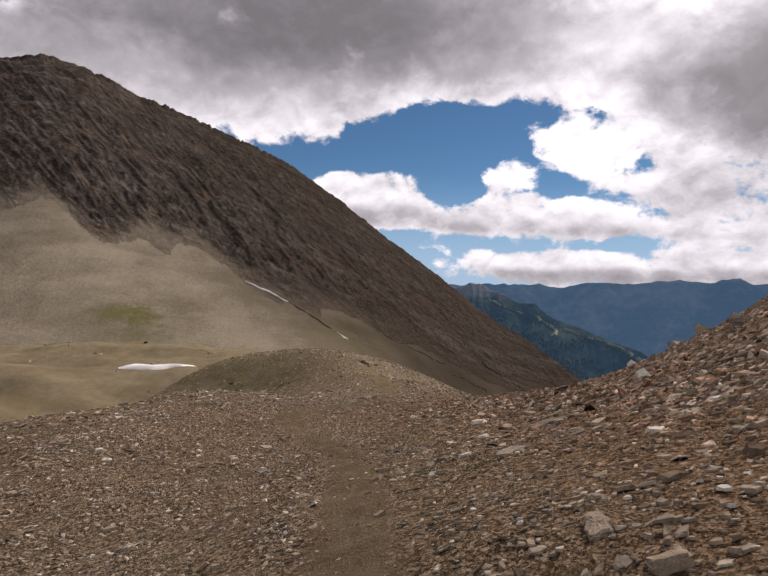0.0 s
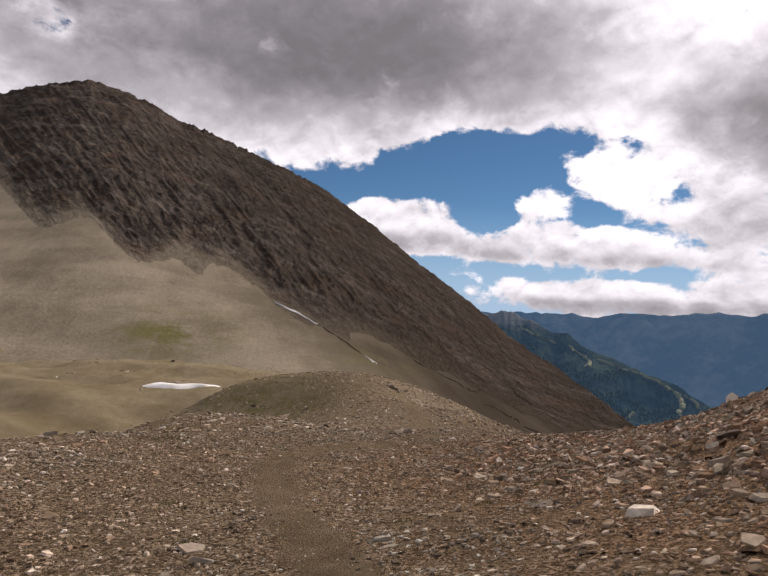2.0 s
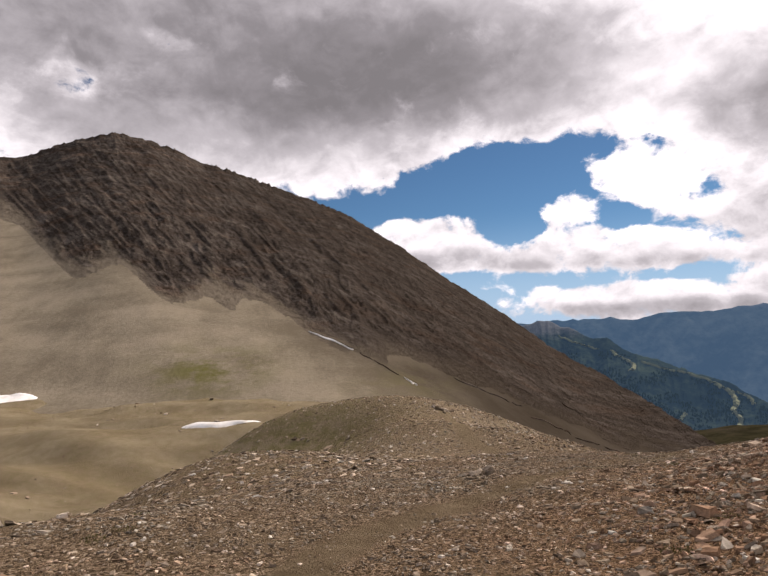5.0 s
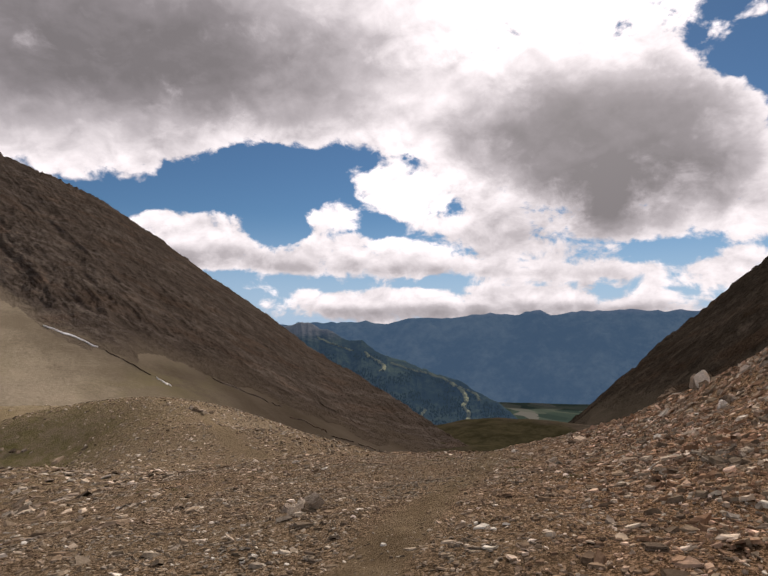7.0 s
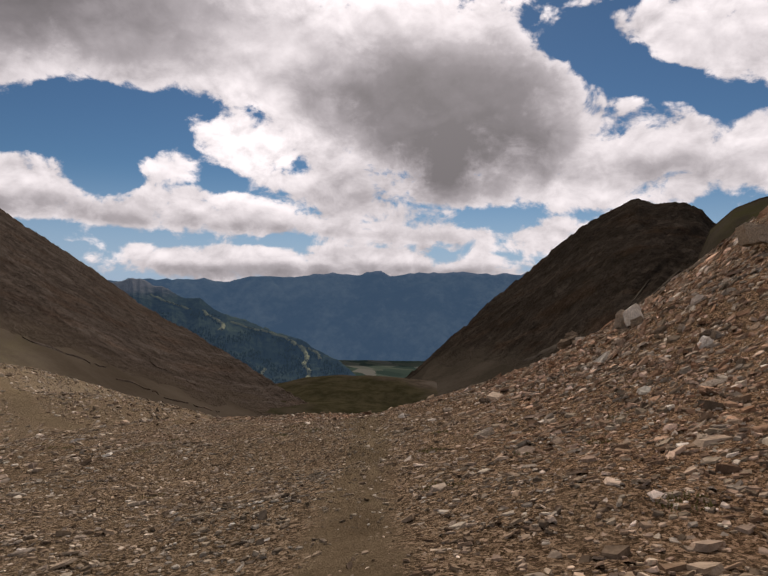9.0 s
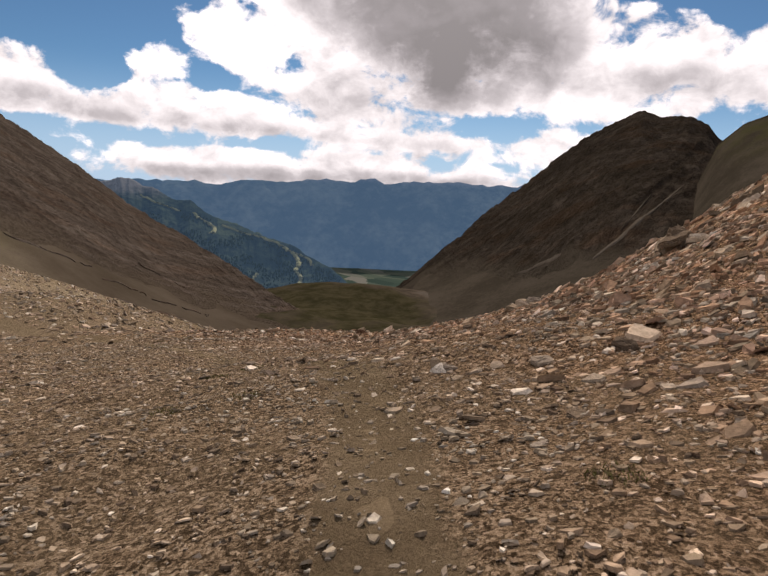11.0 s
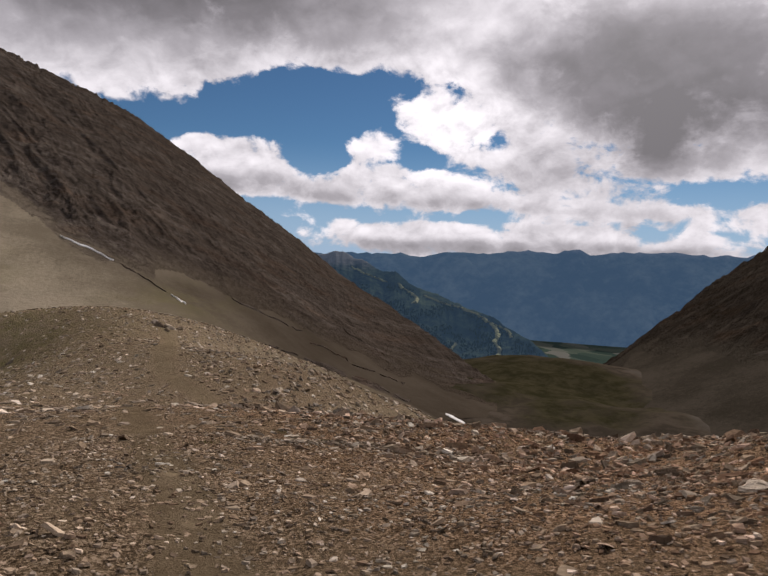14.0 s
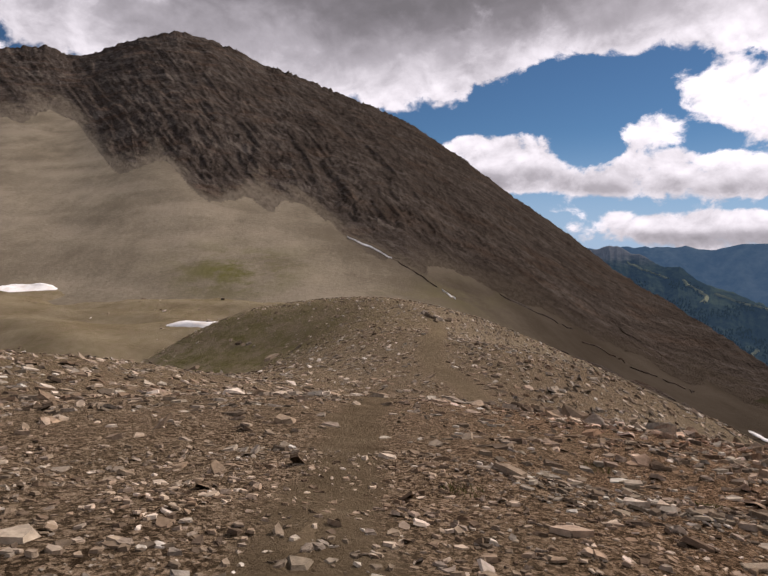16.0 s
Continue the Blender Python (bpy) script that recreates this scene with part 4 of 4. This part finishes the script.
LAST = [(8.5, 36.1, 0.07), (9.3, 34.4, 0.09), (9.9, 35.0, 0.08), (9.9, 34.4, 0.08), (9.8, 33.9, 0.07), (9.7, 35.8, 0.06), (9.5, 33.9, 0.06), (9.6, 33.9, 0.07), (9.0, 38.4, 0.07), (9.9, 38.6, 0.06), (10.5, 37.5, 0.07), (11.0, 37.6, 0.05), (10.9, 37.2, 0.04),
        (10.3, 38.2, 0.07), (9.3, 38.3, 0.04), (5.1, 45.6, 0.16), (8.4, 43.8, 0.05), (7.8, 43.9, 0.04), (7.1, 43.4, 0.05), (10.9, 45.9, 0.1)]
HUMP = [(2.2, 122.6, 0.9), (3.4, 123.2, 1.0), (1.2, 123.4, 0.8), (3.0, 121.4, 0.6), (4.4, 124.0, 0.7), (-23.4, 119.6, 0.7), (-22.0, 119.2, 0.5), (-25.0, 120.4, 0.45), (-20.8, 118.4, 0.4)]
KNOWN = [(*p, 0) for p in FIRST + MIDDLE + LAST] + [(*p, 1) for p in HUMP]
g = random.Random(5)
for x, y, size, chunky in KNOWN:
    lay_stone(x, y, size, g.choice(CHUNKS if chunky else SLABS), "weathered brown schist block lying on loose rubble" if chunky else "flat brown schist slab lying on loose rubble", g.uniform(0, 360), g.uniform(-12, 12))


def outcrop(x, y, size, pieces, turn, seed):
    """Bedded rock breaking through the slope: leaning slabs stacked over one another."""
    q = random.Random(seed)
    thing = new("rock_outcrop")
    h = float(height(x, y))
    thing.matrix_world = pose(x, y, h - 0.3 * size, 0, 0, turn)
    for k in range(pieces):
        slab = part("slab", q.choice(SLABS + CHUNKS), thing)
        grow = size * q.uniform(0.35, 0.75)
        slab.matrix_local = pose(q.uniform(-0.8, 0.8) * size, q.uniform(-0.5, 0.5) * size, 0.12 * size * k ** 0.7, q.uniform(-16, 6), q.uniform(10, 30), q.uniform(0, 360)) @ Matrix.Diagonal((grow, grow * q.uniform(0.7, 1.2), grow * q.uniform(1.2, 2.4), 1))
    return tagged(thing, "reddish brown bedded rock outcrop on the rubble slope", "rock")


for x, y, size, pieces in ((15.1, 32.4, 0.55, 10), (17.5, 36.2, 0.6, 10), (13.8, 21.2, 0.6, 10), (14.9, 27.8, 0.6, 9), (16.7, 39.9, 0.5, 8), (0.7, 25.9, 0.35, 7), (8.75, 33.6, 0.16, 7), (12.2, 29.0, 0.4, 8), (18.2, 30.5, 0.7, 10)):
    outcrop(x, y, size, pieces, g.uniform(0, 360), int(x * 10))
count = 0
while count < 230:
    x, y = g.uniform(-6, 18), g.uniform(1, 50)
    if g.random() > 0.15 + 0.85 * float(bouldery(np.array(x), np.array(y))) or float(trail_distance(np.array(x), np.array(y))) < 0.7:
        continue
    d = float(path_distance(np.array(x), np.array(y)))
    if d > 11:
        continue
    size = g.uniform(0.06, 0.12) * (1 + 0.06 * d) * (1.2 if float(aside(x, y)) > 2 else 0.8)
    lay_stone(x, y, size, g.choice(SLABS if g.random() < 0.75 else CHUNKS), "small flat schist slab among loose chips", g.uniform(0, 360), g.uniform(-14, 14))
    count += 1


# ---------------------------------------------------------------- snow
def snow_material():
    m, n, sh = material("old_snow")
    p = object_coord(n)
    n.feed(sh.inputs["Base Color"], n.mix(n.range(n.noise(p, 0.35, 6.0, 0.7), 0.4, 0.75), (0.86, 0.84, 0.80), (0.66, 0.60, 0.53)))
    sh.inputs["Roughness"].default_value = 0.7
    bump(n, sh, n.noise(p, 1.5, 5.0, 0.6), 0.4, 0.15)
    return m


SNOW = snow_material()


def snow_patch(cx, cy, long, wide, turn, seed, thick, label):
    """A lens of old snow on the ground, with an uneven rim."""
    a, k = np.meshgrid(np.linspace(0, 2 * math.pi, 49), np.linspace(0, 1, 10), indexing="ij")
    rim = 1 + 0.22 * value_noise(3 + 2.2 * np.cos(a), 3 + 2.2 * np.sin(a), seed) + 0.10 * value_noise(9 + 6 * np.cos(a), 9 + 6 * np.sin(a), seed)
    u, v = long * k * rim * np.cos(a), wide * k * rim * np.sin(a)
    c, s = math.cos(radians(turn)), math.sin(radians(turn))
    x, y = cx + u * c - v * s, cy + u * s + v * c
    z = height(x, y) + thick * (1 - k ** 3) - 0.15 * (k > 0.95)
    ob = new("snow_patch", mesh_from("snow_patch", np.stack([x, y, z], -1).reshape(-1, 3), grid_faces(*a.shape), SNOW))
    return tagged(ob, label, "snow")


snow_patch(-58, 185, 10, 3.6, 18, 3, 0.9, "old dirty white snow patch in the grassy hollow")
snow_patch(-192, 284, 24, 12, 35, 8, 1.2, "wide old white snow field at the foot of scree")
snow_patch(100, 257, 6.0, 1.5, -66, 5, 0.4, "small strip of old snow at the edge of the bowl")


MAIN_SIDE, FAR_SIDE = (main_az, main_el, main_verts), (side_az, side_el, side_verts)


def on_side(az, el, face):
    """Where a mountain's surface lies at that azimuth and elevation from its centre."""
    azs, els, places = face
    i = np.clip(np.searchsorted(azs[:, 0], az), 0, len(azs) - 1)
    rows = els[i]
    j = int(np.argmax(rows > el)) if (rows > el).any() else rows.argmax()
    return places[i, max(j, 1)]


def band(name, a, b, width, mat, seed, lift, n=40, rough=0.5, parent=None, label="", face=MAIN_SIDE):
    """A narrow strip along the mountain side between two directions (azimuth, elevation)."""
    t = np.linspace(0, 1, n)
    wob = 0.12 * value_noise(t * 9, t * 0, seed)
    lo, hi = [], []
    for k, wv in zip(t, wob):
        az, el = a[0] + (b[0] - a[0]) * k, a[1] + (b[1] - a[1]) * k + wv
        w = width * (0.25 + math.sin(math.pi * min(max(k, 0.02), 0.98)) ** 0.5) * (1 + rough * float(value_noise(np.array(k * 17), np.array(seed * 1.0), 5)))
        lo.append(on_side(az, el - w, face))
        hi.append(on_side(az, el + w, face))
    lo, hi = ([np.convolve(np.pad(q, 3, "edge"), np.full(7, 1 / 7), "valid") for q in np.array(e).T] for e in (lo, hi))
    lo, hi = np.array(lo).T, np.array(hi).T
    up = np.array((0, -0.6, 1.0)) * lift
    rows = np.stack([lo - up * 0.5, lo * 0.7 + hi * 0.3 + up * 0.8, (lo + hi) / 2 + up, hi * 0.7 + lo * 0.3 + up * 0.8, hi - up * 0.5], 1)
    me = mesh_from(name, rows.reshape(-1, 3), grid_faces(n, 5), mat, mat is SNOW, {"rocky": np.ones(5 * n)})
    if parent:
        return part(name, me, parent, label)
    return tagged(new(name, me), label, "snow")


band("snow_patch", (-10.7, 0.35), (-6.4, -1.7), 0.05, SNOW, 3, 0.6, label="long narrow snow strip below the rock face")
band("snow_patch", (-1.9, -4.4), (-0.7, -5.2), 0.04, SNOW, 4, 0.5, label="short thin snow strip in a scree gully")
gb = random.Random(9)
for a, b, wd in [((-6.0, -1.9), (-2.4, -4.1), 0.02), ((2.4, -4.4), (8.8, -7.3), 0.035), ((4.4, -8.0), (8.8, -9.3), 0.05), ((9.0, -9.4), (18.6, -12.9), 0.13), ((13.2, -9.8), (18.0, -11.4), 0.03), ((12.2, -7.0), (16, -9.0), 0.03), ((9.4, -8.0), (13.0, -9.6), 0.03)]:
    k = gb.uniform(0, 0.05)
    while k < 0.95:
        # broken pieces of one ledge
        step = gb.uniform(0.22, 0.5)
        ends = [tuple(p + (q - p) * min(f, 1.0) + gb.uniform(-0.06, 0.06) for p, q in zip(a, b)) for f in (k, k + step)]
        band("rock_band", ends[0], ends[1], wd * gb.uniform(1.3, 2.4), ROCK, gb.randrange(999), 0.45, n=22, rough=1.2, parent=main_mountain, label="dark broken rock step in the scree")
        k += step + gb.uniform(-0.02, 0.06)

for a, b, wd in (((52.0, -5.4), (59.0, 1.8), 0.22), ((54.2, -2.6), (56.4, 0.6), 0.10), ((45.8, -6.9), (49.6, -4.8), 0.2)):
    band("scree_streak", a, b, wd * 0.8, STREAK, int(a[0]), 0.6, rough=0.8, parent=side_mountain, label="paler streak of scree in a gully", face=FAR_SIDE)

# ---------------------------------------------------------------- on the wooded ridge: pistes, forest
wood_el = np.degrees(np.arctan2(wooded_verts[..., 2] - 1.6, np.hypot(wooded_verts[..., 0], wooded_verts[..., 1])))
wood_az = np.degrees(np.arctan2(wooded_verts[..., 0], wooded_verts[..., 1]))[:, 0]


def on_wood(az, el):
    i = int(np.clip(np.searchsorted(wood_az, az), 0, len(wood_az) - 1))
    rows = wood_el[i, :90]
    j = int(np.argmax(rows > el)) if (rows > el).any() else int(rows.argmax())
    return wooded_verts[i, j]


def hazy_turf_material(name, a, b):
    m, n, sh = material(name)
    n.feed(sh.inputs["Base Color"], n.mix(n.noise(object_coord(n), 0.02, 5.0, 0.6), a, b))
    # bluish distance haze over turf and trees, added as faint emission
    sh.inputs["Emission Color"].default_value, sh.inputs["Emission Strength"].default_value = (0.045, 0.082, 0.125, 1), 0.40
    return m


TURF = hazy_turf_material("pale_piste_turf", (0.075, 0.088, 0.045), (0.150, 0.148, 0.095))
NEEDLES = hazy_turf_material("dark_conifers", (0.008, 0.014, 0.010), (0.018, 0.028, 0.016))


def piste(points, width, seed):
    line = spline(points, 12)
    g = np.random.default_rng(seed)
    rows = []
    for (az, el), wob in zip(line, g.uniform(0.45, 0.75, len(line))):
        c = on_wood(az, el)
        out = np.array([math.cos(radians(az)), -math.sin(radians(az)), 0]) * width * wob
        rows.append([c - out + (0, 0, 1), c + (0, 0, 7), c + out + (0, 0, 1)])
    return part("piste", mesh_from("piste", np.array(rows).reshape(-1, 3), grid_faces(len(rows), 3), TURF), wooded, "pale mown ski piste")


piste([(16.6, -2.5), (17.0, -2.9), (17.8, -3.3), (18.3, -3.8), (18.0, -4.3)], 14, 1)
piste([(19.0, -3.5), (21.0, -4.2), (22.8, -4.6), (25.0, -5.6)], 12, 2)
piste([(24.4, -5.4), (25.4, -6.0), (25.8, -6.8), (25.5, -7.4), (26.0, -8.1), (25.7, -8.8)], 14, 3)
piste([(25.2, -5.8), (26.6, -6.3), (27.0, -7.0)], 9, 4)
piste([(22.0, -7.8), (21.5, -8.4)], 10, 5)
piste([(12.3, -1.1), (13.8, -1.8), (15.6, -2.4)], 10, 6)

g2 = np.random.default_rng(44)
tree_v, tree_f = [], []
for n in range(9000):
    az, el = g2.uniform(9, 33), g2.uniform(-11, -2.6)
    if value_noise(np.array(az * 0.9), np.array(el * 1.4), 61) + 0.12 * (el + 4) * -1 < 0.05:
        continue
    c = on_wood(az, el)
    if np.interp(az, wood_az, wood_el[:, :90].max(1)) - el < 0.5:
        continue
    h, r = g2.uniform(5, 9), g2.uniform(2.2, 3.6)
    turn = g2.uniform(0, 6)
    k = len(tree_v) * 6
    tree_v.append([c + (r * math.cos(turn + i * 1.2566), r * math.sin(turn + i * 1.2566), -1) for i in range(5)] + [c + (0, 0, h)])
    tree_f += [(k + i, k + (i + 1) % 5, k + 5) for i in range(5)]
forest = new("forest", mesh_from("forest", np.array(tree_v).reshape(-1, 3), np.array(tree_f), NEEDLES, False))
tagged(forest, "dark conifer forest on the far wooded ridge", "forest", kind="stuff")

# ---------------------------------------------------------------- turf and tufts
def blade_material():
    m, n, sh = material("alpine_grass")
    pick = n.tree.nodes.new("ShaderNodeNewGeometry").outputs["Random Per Island"]
    n.feed(sh.inputs["Base Color"], n.ramp(pick, [(0.0, (0.085, 0.085, 0.028)), (0.5, (0.155, 0.14, 0.055)), (1.0, (0.25, 0.21, 0.115))]))
    sh.inputs["Roughness"].default_value = 0.8
    return m


def tufts(places, reach, blades, tall, seed):
    """Clumps of bent blades, joined: each blade two triangles."""
    g = np.random.default_rng(seed)
    n = len(places) * blades
    home = np.repeat(np.array(places), blades, 0)
    a, d = g.uniform(0, 6.3, n), reach * np.sqrt(g.uniform(0, 1, n))
    x, y = home[:, 0] + d * np.cos(a), home[:, 1] + d * np.sin(a)
    z = height(x, y)
    turn, tip = g.uniform(0, 6.3, n), g.uniform(0.2, 0.9, n)
    h, wd = tall * g.uniform(0.5, 1.2, n), tall * 0.14
    ux, uy = np.cos(turn) * wd, np.sin(turn) * wd
    fx, fy = -np.sin(turn) * h * tip, np.cos(turn) * h * tip
    v = np.stack([np.stack([x - ux, y - uy, z - 0.01], -1), np.stack([x + ux, y + uy, z - 0.01], -1),
                  np.stack([x + fx * 0.4 + ux * 0.6, y + fy * 0.4 + uy * 0.6, z + h * 0.6], -1), np.stack([x + fx, y + fy, z + h], -1)], 1)
    k = (np.arange(n) * 4)[:, None, None]
    return v.reshape(-1, 3), (k + np.array([(0, 1, 2), (0, 2, 3)])[None]).reshape(-1, 3)


spots_g = []
while len(spots_g) < 700:
    x, y = g2.normal(-23, 8), g2.normal(116, 8)
    if float(fbm(np.array(x / 3), np.array(y / 3), 3, 15)) > 0.1:
        spots_g.append((x, y))
near_g = []
while len(near_g) < 90:
    x, y = g2.uniform(-5, 15), g2.uniform(3, 48)
    if float(fbm(np.array(x / 2.5), np.array(y / 2.5), 2, 19)) > 0.35 and float(trail_distance(np.array(x), np.array(y))) > 0.6:
        near_g.append((x, y))
va, fa2 = tufts(spots_g, 1.0, 26, 0.09, 5)
vb, fb = tufts(near_g, 0.15, 90, 0.03, 6)
turf = new("grass", mesh_from("grass", np.concatenate([va, vb]), np.concatenate([fa2, fb + len(va)]), blade_material(), False))
tagged(turf, "short olive alpine grass in patches", "grass", kind="stuff")
